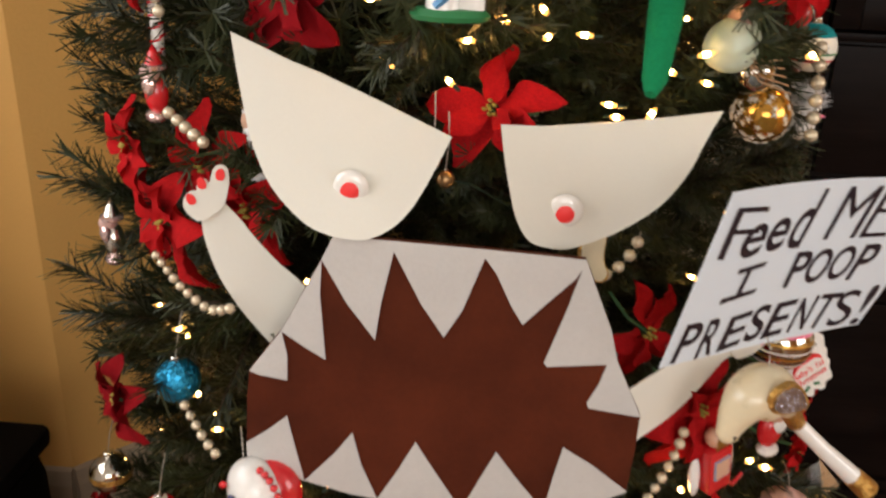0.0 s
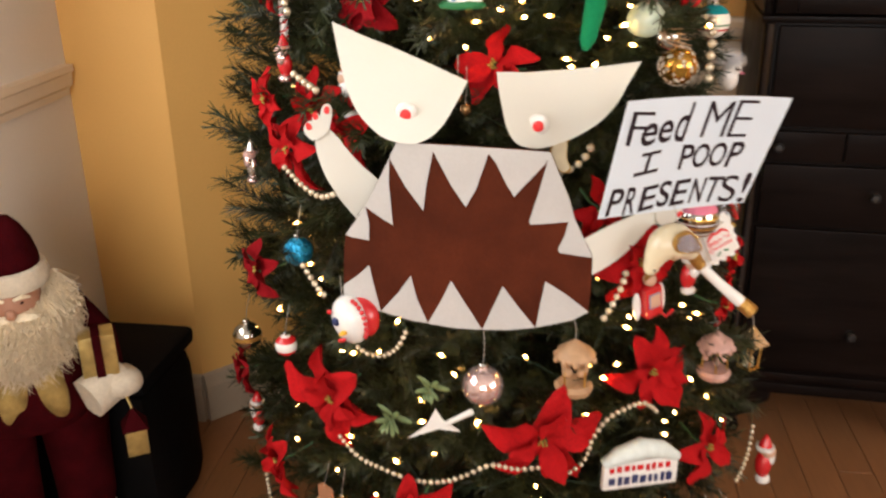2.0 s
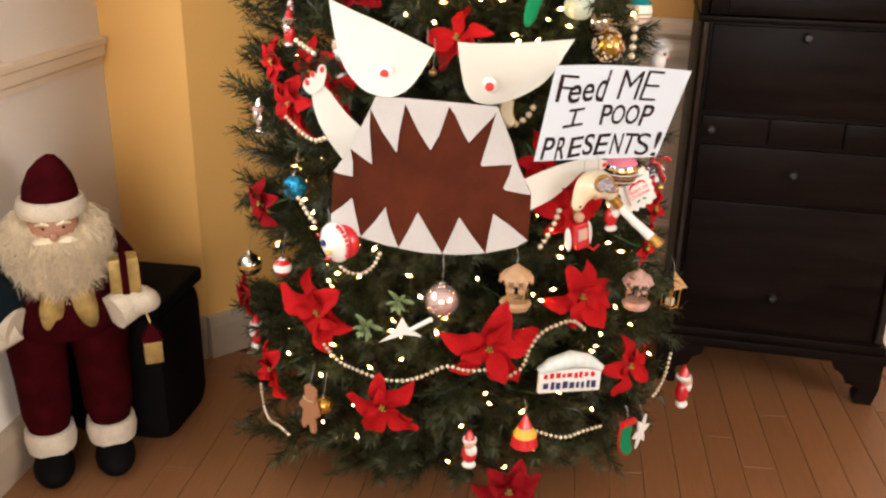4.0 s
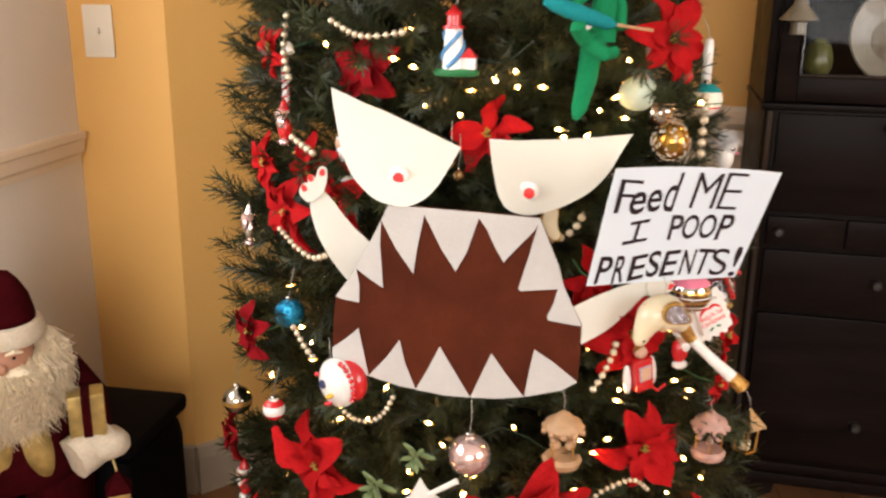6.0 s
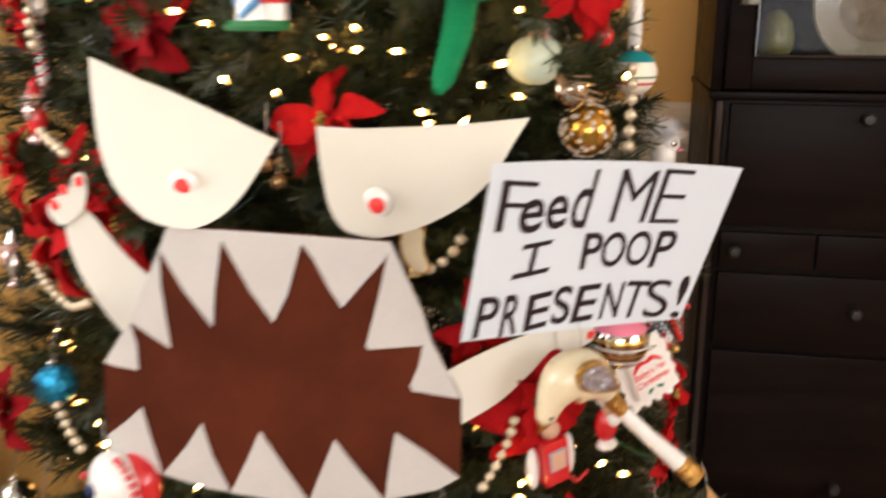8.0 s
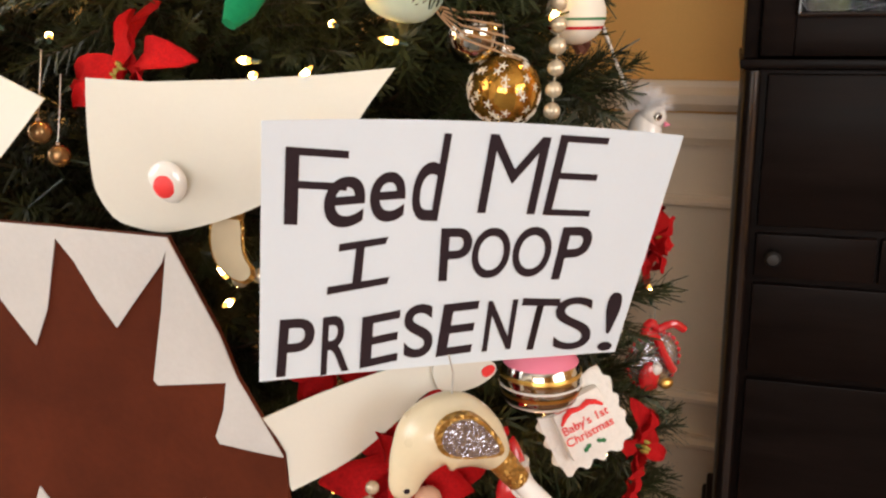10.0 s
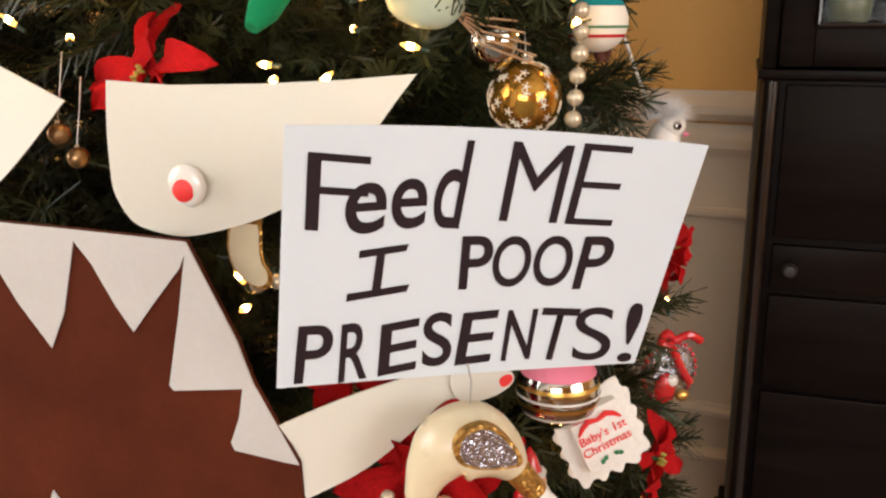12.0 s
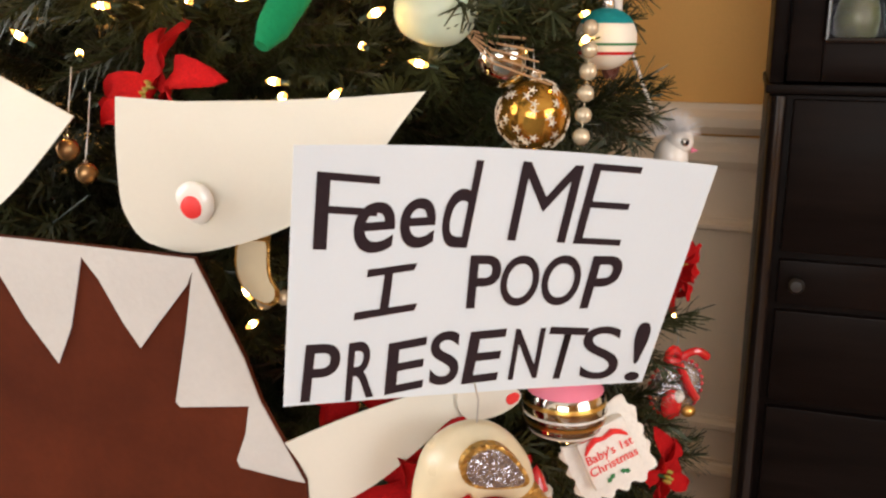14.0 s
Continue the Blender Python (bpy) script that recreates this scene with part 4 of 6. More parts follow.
for k in range(80):
    t, h = rng.uniform(-180, 180), rng.uniform(0.15, 2.0)
    if 0.62 < h < 1.12 and -40 < t < 45:
        continue
    lamps.append((t, h, rng.uniform(-0.14, 0.0)))
for k in range(75):
    t, h = rng.uniform(-72, 80), rng.uniform(0.18, 1.45)
    if 0.60 < h < 1.13 and -36 < t < 40:
        continue
    lamps.append((t, h, rng.uniform(-0.15, -0.03)))
for t, h, out in lamps:
    b = new("bulb", bulb_mesh)
    b.parent = light_string
    b.matrix_local = Matrix.Translation(on_tree(t, h, out)) @ pose(0, 0, 0, rng.uniform(-100, 100), rng.uniform(-90, 90), rng.uniform(0, 360)) @ Matrix.Scale(0.8, 4)
    c = new("socket", socket_mesh)
    c.parent = b
for level in range(9):
    bm = bmesh.new()
    h = 0.25 + 0.21 * level
    pts = []
    for k in range(49):
        a = -180 + 7.5 * k
        pts.append(on_tree(a, h + 0.03 * math.sin(k * 1.3 + level) + 0.21 * k / 49, -0.10 + 0.03 * math.sin(k * 2.1 + level)))
    tube(bm, pts, 0.0012, 4)
    part("cord", bm, SOCKET, light_string, "thin green cord")

bm = bmesh.new()
bmesh.ops.create_icosphere(bm, subdivisions=2, radius=1)
for f in bm.faces:
    f.smooth = True
bead_mesh = mesh_of("bead", bm, PEARL)


def garland(points, size=0.0044, out=0.03):
    """A string of pearls hung over places (turn, height) on the tree."""
    ob = thing("bead_garland", "string of cream pearl beads draped on the branches", "garland", None, "bead garlands")
    path = [Vector(p) for p in arc([tuple(on_tree(t, h, out)) for t, h in points], 24)]
    gap, last = size * 2.25, None
    for p in path:
        if last is None or (p - last).length >= gap:
            b = new("bead", bead_mesh)
            b.parent = ob
            k = size * rng.uniform(0.92, 1.08)
            b.matrix_local = Matrix.Translation(p) @ Matrix.Diagonal((k, k, k, 1))
            last = p
    bm = bmesh.new()
    tube(bm, path[::3] + [path[-1]], 0.0006, 4)
    part("thread", bm, PEARL, ob)
    return ob


garland([(-33, 0.449), (-28, 0.426), (-22, 0.419), (-15, 0.413), (-9, 0.417), (-4, 0.432), (2, 0.457), (7, 0.450), (12, 0.451)], out=0.0)
garland([(-69, 0.225), (-61, 0.20), (-56, 0.192), (-49, 0.212), (-43, 0.214)])
garland([(17, 0.431), (21, 0.452), (23, 0.489), (26, 0.518), (30, 0.530), (35, 0.531), (39, 0.504)], out=0.0)
garland([(24, 0.319), (31, 0.293), (37, 0.294), (43, 0.290)], out=0.02)
garland([(70, 0.374), (66, 0.342), (61, 0.323), (58, 0.318)], out=0.05)
garland([(-27, 0.631), (-24, 0.624), (-20, 0.630), (-17, 0.650), (-15, 0.680)], out=0.0)
garland([(-38, 0.760), (-36, 0.746), (-34, 0.732), (-32, 0.722)], 0.0052)
garland([(30, 0.763), (29, 0.742), (27, 0.716), (25, 0.695)], 0.0055, 0.0)
garland([(18, 0.918), (21, 0.921), (23, 0.929), (25, 0.942), (26, 0.958)], 0.0065, -0.05)
garland([(-43, 0.913), (-40, 0.904), (-37, 0.894), (-32, 0.884), (-28, 0.894)], 0.005)
garland([(-40, 1.060), (-36, 1.050), (-33, 1.042)], 0.006)
garland([(-46, 1.24), (-46, 1.190), (-44, 1.164), (-42, 1.142)], 0.0058)
garland([(58, 1.114), (57.5, 1.094), (57, 1.079), (56, 1.055), (55, 1.029)], 0.0075, 0.0)
garland([(-30, 1.235), (-22, 1.215), (-12, 1.222)], 0.005)

# ---- silk poinsettias ----
SILK = material("red_silk", (0.43, 0.008, 0.010), 0.85, spec=0.1, grain=90, vary=0.15, bump=0.4, stain=0.3, stain_scale=26, sheen=0.0, rand=0.12)
DEEP_SILK = material("deep_red_sheer_silk", (0.25, 0.004, 0.008), 0.8, spec=0.1, grain=140, vary=0.25, bump=0.5, stain=0.3, stain_scale=40, rand=0.1)
STAMEN = material("yellow_green_stamen", (0.35, 0.30, 0.05), 0.5, vary=0.3)
LEAF_GREEN = material("silk_leaf_green", (0.03, 0.09, 0.03), 0.6, grain=80, vary=0.3, bump=0.3)


def petal_mesh(seed, mat, broad=0.56):
    """A pointed petal of length 1 along +x with a folded midrib, a drooping tip and wavy edges."""
    r = random.Random(seed)
    verts, faces = [], []
    rows, cols = 9, 5
    wave, droop = r.uniform(0, 6), r.uniform(0.12, 0.42)
    for i in range(rows):
        t = i / (rows - 1)
        half = broad * (math.sin(math.pi * min(1, t * 0.93 + 0.05)) ** 0.75) * (1 - 0.25 * t) * 0.6
        if i == rows - 1:
            half = 0.008
        for j in range(cols):
            s = (j / (cols - 1)) * 2 - 1
            verts.append((t, half * s, 0.16 * abs(s) * half * 2 - droop * t * t + 0.12 * math.sin(wave + 7 * t + 3 * s) * abs(s) + 0.10 * t))
    n = len(verts)
    verts += [(x, y, z - 0.006) for x, y, z in verts]
    for i in range(rows - 1):
        for j in range(cols - 1):
            a, b, c, d = i * cols + j, (i + 1) * cols + j, (i + 1) * cols + j + 1, i * cols + j + 1
            faces += [(a, b, c, d), (d + n, c + n, b + n, a + n)]
    me = bpy.data.meshes.new("petal")
    me.from_pydata(verts, [], faces)
    for q in me.polygons:
        q.use_smooth = True
    me.materials.append(mat)
    return me


PETALS = [petal_mesh(s, SILK) for s in range(5)]
DEEP_PETALS = [petal_mesh(s, DEEP_SILK, 0.72) for s in range(5)]


def poinsettia(turn, z, size, out=0.03, tilt=0.0, yaw=0.0, deep=False, petals=6, spin=0.0, label="red silk poinsettia with pointed petals on the branches"):
    size *= 1.18
    m = facing(turn, z, out, tilt, 0, yaw) @ pose(0, 0, 0, 90, 0, 0)
    ob = thing("poinsettia", label, "flower", m, "poinsettias")
    stock = DEEP_PETALS if deep else PETALS
    for layer, (count, length, rise) in enumerate(((petals, 0.5, -4), (max(3, petals - 2), 0.34, -24))):
        for k in range(count):
            p = new("petal", stock[rng.randrange(5)])
            p.parent = ob
            s = size * length * rng.uniform(0.82, 1.15)
            p.matrix_local = pose(0, 0, 0.004 * layer, 0, 0, spin + 360 * (k + 0.5 * layer) / count + rng.uniform(-14, 14)) @ pose(0.006, 0, 0, rng.uniform(-16, 16), rise + rng.uniform(-16, 10), 0) @ Matrix.Diagonal((s, s, s, 1))
    bm = bmesh.new()
    for k in range(7):
        a = k * 2.4
        ball(bm, (0.0032 * math.sqrt(k) * math.cos(a), 0.0032 * math.sqrt(k) * math.sin(a), 0.008), (0.002, 0.002, 0.0035), 0, 6)
    tagged(part("flower_centre", bm, STAMEN, ob, "yellow-green beaded centre"), kind="stuff")
    bm = bmesh.new()
    tube(bm, [(0, 0, 0.006), (0, 0, -0.03), (0.004, 0.01, -0.07)], 0.002, 6)
    part("stem", bm, LEAF_GREEN, ob)
    return ob


for row in (
    (-30.8, 1.165, 0.10, -0.05, -5, 0, True), (3.5, 1.068, 0.108, -0.085, -20, -38, False), (-48, 0.929, 0.12, 0.0, 0, 0, False), (-36.7, 0.951, 0.12, -0.05, 0, 0, False),
    (-36, 0.513, 0.15, -0.005, 5, 5, False), (-52.5, 0.335, 0.12, 0.03, 8, 0, False), (-13.4, 0.360, 0.135, 0.01, 10, 0, False), (12.7, 0.490, 0.155, -0.015, 4, 0, False),
    (40, 0.567, 0.13, -0.025, 0, -10, False), (54.6, 0.391, 0.115, 0.01, 0, -15, False), (42.5, 1.206, 0.11, 0.02, -8, 0, False), (-51.8, 1.19, 0.085, 0.03, 0, 0, False),
    (27.9, 0.852, 0.085, -0.052, 0, 0, False), (-52, 0.72, 0.085, 0.05, 0, 0, True), (-70, 0.46, 0.09, 0.06, 0, 0, True), (64, 0.63, 0.07, 0.0, 0, 0, False),
    (35.6, 0.765, 0.12, -0.025, 0, 0, False), (-51, 1.010, 0.075, 0.03, 0, 0, False), (70, 0.70, 0.075, 0.0, 0, 0, False), (78, 0.885, 0.07, 0.0, 0, 0, False),
    (17, 0.20, 0.11, 0.03, 0, 0, True), (-41.8, 0.997, 0.09, -0.02, 0, 0, False),
):
    poinsettia(*row, spin=rng.uniform(0, 60), petals=rng.choice((5, 6, 6)), label="deep red sheer poinsettia among the branches" if row[6] else "red silk poinsettia with pointed petals on the branches")

# ---- glass balls and other ornaments ----
SILVER_GLASS = material("silver_mirror_glass", (0.52, 0.51, 0.46), 0.09, metal=1.0, vary=0.1, bump=0, rough_vary=0.04)
CAP = material("silver_cap", (0.75, 0.74, 0.70), 0.25, metal=1.0, vary=0.1, bump=0.1)
GOLD_GLASS = material("gold_glass", (0.62, 0.33, 0.06), 0.15, metal=0.85, grain=30, vary=0.25, bump=0, stain=0.35, stain_scale=45)
BRONZE = material("bronze_pearl", (0.36, 0.22, 0.10), 0.25, metal=0.7, vary=0.1, bump=0)
FROST = material("white_frost_paint", (0.80, 0.76, 0.66), 0.5, vary=0.1)
PINK_GLASS = material("pearly_pink_glass", (0.78, 0.58, 0.55), 0.14, metal=0.75, grain=12, vary=0.25, bump=0, stain=0.25, stain_scale=30)
BLUE_GLITTER = material("blue_glitter", (0.02, 0.28, 0.50), 0.3, metal=0.7, grain=300, vary=0.5, sparkle=420)
SILVER_GLITTER = material("silver_glitter", (0.46, 0.46, 0.50), 0.25, metal=0.95, grain=400, vary=0.6, sparkle=1300)
GOLD_GLITTER = material("gold_glitter", (0.50, 0.28, 0.07), 0.35, metal=0.8, grain=400, vary=0.5, sparkle=600)
CREAM = material("cream_enamel", (0.72, 0.62, 0.42), 0.3, grain=20, vary=0.08, bump=0.03, stain=0.12, stain_scale=20, coat=0.4)
WHITE_ENAMEL = material("white_enamel", (0.78, 0.76, 0.72), 0.25, vary=0.05, bump=0.03, coat=0.4, stain=0.08, stain_scale=40)
RED_ENAMEL = material("red_enamel", (0.55, 0.015, 0.02), 0.25, vary=0.1, bump=0, coat=0.5)
NAVY = material("navy_enamel", (0.02, 0.03, 0.10), 0.3, vary=0.1)
SKY_BLUE = material("blue_enamel", (0.08, 0.24, 0.46), 0.3, vary=0.15)
TEAL = material("teal_felt", (0.01, 0.22, 0.24), 0.85, grain=200, vary=0.2, bump=0.5, spec=0.15)
GREEN_FELT = material("green_felt", (0.008, 0.20, 0.075), 0.9, grain=250, vary=0.2, bump=0.6, stain=0.12, stain_scale=20, spec=0.15)
WHITE_FELT = material("white_felt", (0.76, 0.73, 0.68), 0.9, grain=250, vary=0.08, bump=0.5)
PALE_GREEN = material("pale_green_capiz", (0.52, 0.60, 0.46), 0.35, grain=25, vary=0.12, bump=0.1, stain=0.2, stain_scale=20, through_light=0.3)
TAN = material("tan_resin", (0.46, 0.27, 0.14), 0.55, grain=60, vary=0.2, bump=0.3, stain=0.2, stain_scale=30)
PINK_RESIN = material("pink_resin", (0.55, 0.33, 0.28), 0.5, grain=60, vary=0.2, bump=0.3, stain=0.25, stain_scale=30)
GINGER = material("ginger_felt", (0.36, 0.16, 0.075), 0.85, grain=200, vary=0.15, bump=0.4)
PINK_MATT = material("pink_matt_paint", (0.75, 0.20, 0.30), 0.5, vary=0.06)
CHOCOLATE = material("brown_twist", (0.13, 0.045, 0.03), 0.3, vary=0.2, bump=0.1, coat=0.4)
GREEN_PAINT = material("green_paint", (0.02, 0.16, 0.05), 0.5, vary=0.15)
YELLOW_PAINT = material("yellow_paint", (0.75, 0.40, 0.03), 0.45, vary=0.12)
SUCCULENT = material("pale_green_leaf", (0.16, 0.22, 0.09), 0.5, vary=0.3, bump=0.2, stain=0.2, stain_scale=40)
TINSEL = material("fluffy_white_feather", (0.82, 0.80, 0.80), 0.9, vary=0.08, sheen=0.5)
SNOW = material("pale_snow_paint", (0.66, 0.72, 0.68), 0.7, vary=0.1, bump=0.5, stain=0.15, stain_scale=60)
THREAD = material("silver_thread", (0.4, 0.38, 0.34), 0.4, metal=0.6)


def hanger(ob, z, up=0.05):
    bm = bmesh.new()
    tube(bm, [(0, 0, z), (0.002, 0.004, z + up * 0.5), (0, 0.012, z + up)], 0.0006, 5)
    part("hook", bm, THREAD, ob, "thin wire hook")


def glass_ball(turn, z, r, mat, label, out=0.03, dots=None, bands=(), yaw=0.0):
    ob = thing("glass_ball", label, "ornament", facing(turn, z, out, yaw=yaw), "hanging ornaments")
    bm = bmesh.new()
    ball(bm, (0, 0, 0), r, 0, 28)
    shell = part("ball", bm, mat, ob)
    for lo, hi, bmat, lift in bands:
        bm = bmesh.new()
        prof = []
        for k in range(6):
            zz = lo + (hi - lo) * k / 5
            prof.append((math.sqrt(max(1e-6, 1 - zz * zz)) * r + lift, zz * r))
        lathe(bm, prof, 28)
        part("band", bm, bmat, shell, "painted band")
    if dots:
        bm = bmesh.new()
        q = random.Random(5)
        for k in range(90):
            v = Vector((q.gauss(0, 1), q.gauss(0, 1), q.gauss(0, 1))).normalized()
            e = v.to_track_quat("Z", "Y").to_matrix().to_4x4()
            for s in range(5):
                a = s * math.tau / 5
                tube(bm, [Matrix.Translation(v * (r + 0.0003)) @ e @ Vector((0, 0, 0)), Matrix.Translation(v * (r - 0.0002)) @ e @ Vector((0.0042 * math.cos(a), 0.0042 * math.sin(a), 0))], [0.0008, 0.0003], 4)
        tagged(part("frosting", bm, dots, shell, "frosted white star flecks"), kind="stuff")
    bm = bmesh.new()
    lathe(bm, [(r * 0.22, r * 0.95), (r * 0.24, r * 1.0), (r * 0.24, r * 1.18), (r * 0.2, r * 1.22), (0, r * 1.22)], 14)
    part("cap", bm, CAP, ob, "crimped silver cap")
    hanger(ob, r * 1.2)
    return ob


glass_ball(55.3, 1.044, 0.031, GOLD_GLASS, "gold glass ball with frosted white star flecks", -0.052, FROST)
glass_ball(50, 1.092, 0.024, SILVER_GLASS, "small silver glass ball with a bright cap", -0.05)
glass_ball(-41.4, 0.774, 0.024, BLUE_GLITTER, "bright blue glitter ball on the branches", 0.02)
glass_ball(0.3, 0.581, 0.033, PINK_GLASS, "pearly pink glass ball hanging below the mouth", -0.03)
glass_ball(-66, 0.545, 0.027, SILVER_GLASS, "clear silvered glass ball with gold trim", 0.055, None, [(-0.15, 0.15, GOLD_GLITTER, 0.0006)])
glass_ball(-45, 0.600, 0.019, WHITE_ENAMEL, "small red and white painted ball", 0.035, None, [(-0.9, -0.35, RED_ENAMEL, 0.0005), (0.45, 0.9, RED_ENAMEL, 0.0005)])
glass_ball(51, 0.815, 0.034, SILVER_GLASS, "silver ball with gold stripes and a pink top", -0.005, None,
           [(0.45, 0.985, PINK_MATT, 0.0008), (0.16, 0.26, GOLD, 0.0006), (-0.08, -0.02, WHITE_ENAMEL, 0.0006), (-0.3, -0.2, GOLD, 0.0006), (-0.55, -0.48, WHITE_ENAMEL, 0.0006)])
glass_ball(8, 0.755, 0.017, CAP, "small silver ball deep in the branches", -0.05)
glass_ball(66, 1.105, 0.026, FROST, "white ball with a teal top and coloured spots", -0.02, None, [(0.5, 0.97, TEAL, 0.0006), (-0.2, -0.12, GREEN_PAINT, 0.0005), (-0.5, -0.4, RED_ENAMEL, 0.0005)])
glass_ball(-5.6, 1.030, 0.009, BRONZE, "small bronze ball between the white eyes", -0.05)
glass_ball(-3.6, 1.012, 0.0085, BRONZE, "tiny bronze ball between the white eyes", -0.055)
glass_ball(52, 1.150, 0.013, RED_ENAMEL, "small shiny red ball near the feathered bird", -0.01)
glass_ball(-33, 0.31, 0.02, GOLD_GLASS, "small gold glass ball low on the tree", 0.0)


def bird():
    """White glass bird with a glittered wing and a long straight tail."""
    ob = thing("glass_bird", "cream glass bird with silver glitter wings and long tail", "ornament", facing(36, 0.817, 0.05, yaw=-10))
    bm = bmesh.new()
    bulge(bm, [(-0.036, 0, -0.042, 0.006), (-0.036, 0, -0.036, 0.0105), (-0.034, 0, -0.026, 0.013), (-0.028, 0, -0.012, 0.018), (-0.016, 0, 0.002, 0.025), (0.002, 0, 0.004, 0.028), (0.020, 0, -0.006, 0.021), (0.034, 0, -0.022, 0.011)], 22)
    part("body", bm, CREAM, ob)
    bm = bmesh.new()
    lathe(bm, [(0.007, 0), (0.0, 0.016)], 10, pose(-0.037, 0, -0.040, 180, 30, 0))
    part("beak", bm, GOLD_GLITTER, ob)
    bm = bmesh.new()
    tube(bm, [(0.030, 0, -0.016), (0.050, 0, -0.042)], [0.011, 0.009], 14)
    tail = part("tail_base", bm, GOLD_GLITTER, ob, "gold glitter collar of the tail")
    bm = bmesh.new()
    tube(bm, [(0.050, 0, -0.042), (0.075, -0.014, -0.068), (0.106, -0.034, -0.098)], [0.008, 0.008, 0.010], 14)
    part("tail", bm, WHITE_ENAMEL, ob)
    bm = bmesh.new()
    tube(bm, [(0.104, -0.033, -0.096), (0.119, -0.043, -0.111)], [0.0106, 0.0115], 14)
    part("tail_tip", bm, GOLD_GLITTER, ob)
    wing = smooth_outline([(-0.016, 0.006), (-0.010, 0.020), (0.006, 0.024), (0.020, 0.012), (0.034, -0.010), (0.018, -0.012), (-0.008, -0.008)], 2)
    bm = bmesh.new()
    sheet(bm, [(x * 1.10 - 0.001, z * 1.10) for x, z in wing], 0.006, m=pose(-0.002, -0.0285, 0.006, 8, 0, 0))
    rim = part("wing", bm, GOLD_GLITTER, ob, "wing edged in gold")
    bm = bmesh.new()
    sheet(bm, [(x * 0.92 + 0.0005, z * 0.92 + 0.0005) for x, z in wing], 0.004, m=pose(-0.002, -0.0300, 0.006, 8, 0, 0))
    part("wing_glitter", bm, SILVER_GLITTER, rim, "silver glitter panel")
    bm = bmesh.new()
    ball(bm, (-0.036, -0.0100, -0.032), 0.0028, 0, 10)
    part("eye", bm, INK, ob)
    hanger(ob, 0.032, 0.03)


bird()


def pillow():
    """Small lace-edged cushion with stitched words."""
    ob = thing("cushion_ornament", "white lace-edged cushion with red stitched words", "ornament", facing(55, 0.772, 0.012, -6, -23, -28) @ Matrix.Scale(1.03, 4))
    n = 88
    pts = []
    for k in range(n):
        a = k * math.tau / n
        c, s = math.cos(a), math.sin(a)
        e = (abs(c) ** 6 + abs(s) ** 6) ** (-1 / 6)
        wob = 1 + 0.06 * math.sin(k * math.tau / 5.5)
        pts.append((0.035 * e * c * wob, 0.038 * e * s * wob))
    bm = bmesh.new()
    sheet(bm, pts, 0.0012, bend=lambda x, z: 0.002 * math.sin(x * 400) * math.sin(z * 380))
    part("lace_edge", bm, WHITE_FELT, ob, "scalloped white lace edge")
    bm = bmesh.new()
    box(bm, (-0.023, -0.010, -0.026), (0.023, 0.003, 0.026), 0.0062)
    body = part("cushion", bm, WHITE_FELT, ob)

    def word(text, x, z, size):
        cu = bpy.data.curves.new("lettering", "FONT")
        cu.body, cu.size, cu.align_x, cu.offset = text, size, "CENTER", 0.01 * size
        tmp = bpy.data.objects.new("lettering", cu)
        scene.collection.objects.link(tmp)
        bpy.context.view_layer.update()
        me = bpy.data.meshes.new_from_object(tmp.evaluated_get(bpy.context.evaluated_depsgraph_get()))
        bpy.data.objects.remove(tmp)
        me.transform(pose(x, -0.0115, z, 90, 0, 0))
        me.materials.clear()
        me.materials.append(RED_PAINT)
        w = new("lettering", me)
        w.parent = body

    word("Baby's 1st", 0, 0.001, 0.0105)
    word("Christmas", 0, -0.0095, 0.0105)
    bm = bmesh.new()
    for s in (-1, 1):
        tube(bm, [(0, -0.0118, 0.0165), (s * 0.008, -0.0125, 0.019), (s * 0.014, -0.0118, 0.0155), (s * 0.019, -0.0112, 0.010)], [0.0018, 0.0026, 0.0022, 0.001], 6)
    part("bow", bm, RED_PAINT, body, "red stitched bow")
    bm = bmesh.new()
    for x, a in ((-0.007, 30), (0.006, -25)):
        sheet(bm, [(x + 0.0045 * math.cos(radians(a)) * p - 0.003 * math.sin(radians(a)) * q, -0.0175 + 0.0045 * math.sin(radians(a)) * p + 0.003 * math.cos(radians(a)) * q) for p, q in ((-1, 0), (-0.5, -0.7), (0, -0.4), (0.5, -0.7), (1, 0), (0.5, 0.7), (0, 0.4), (-0.5, 0.7))], 0.0006, lift=0.0116)
    part("holly", bm, GREEN_PAINT, body, "green holly leaves")
    hanger(ob, 0.034, 0.03)


pillow()


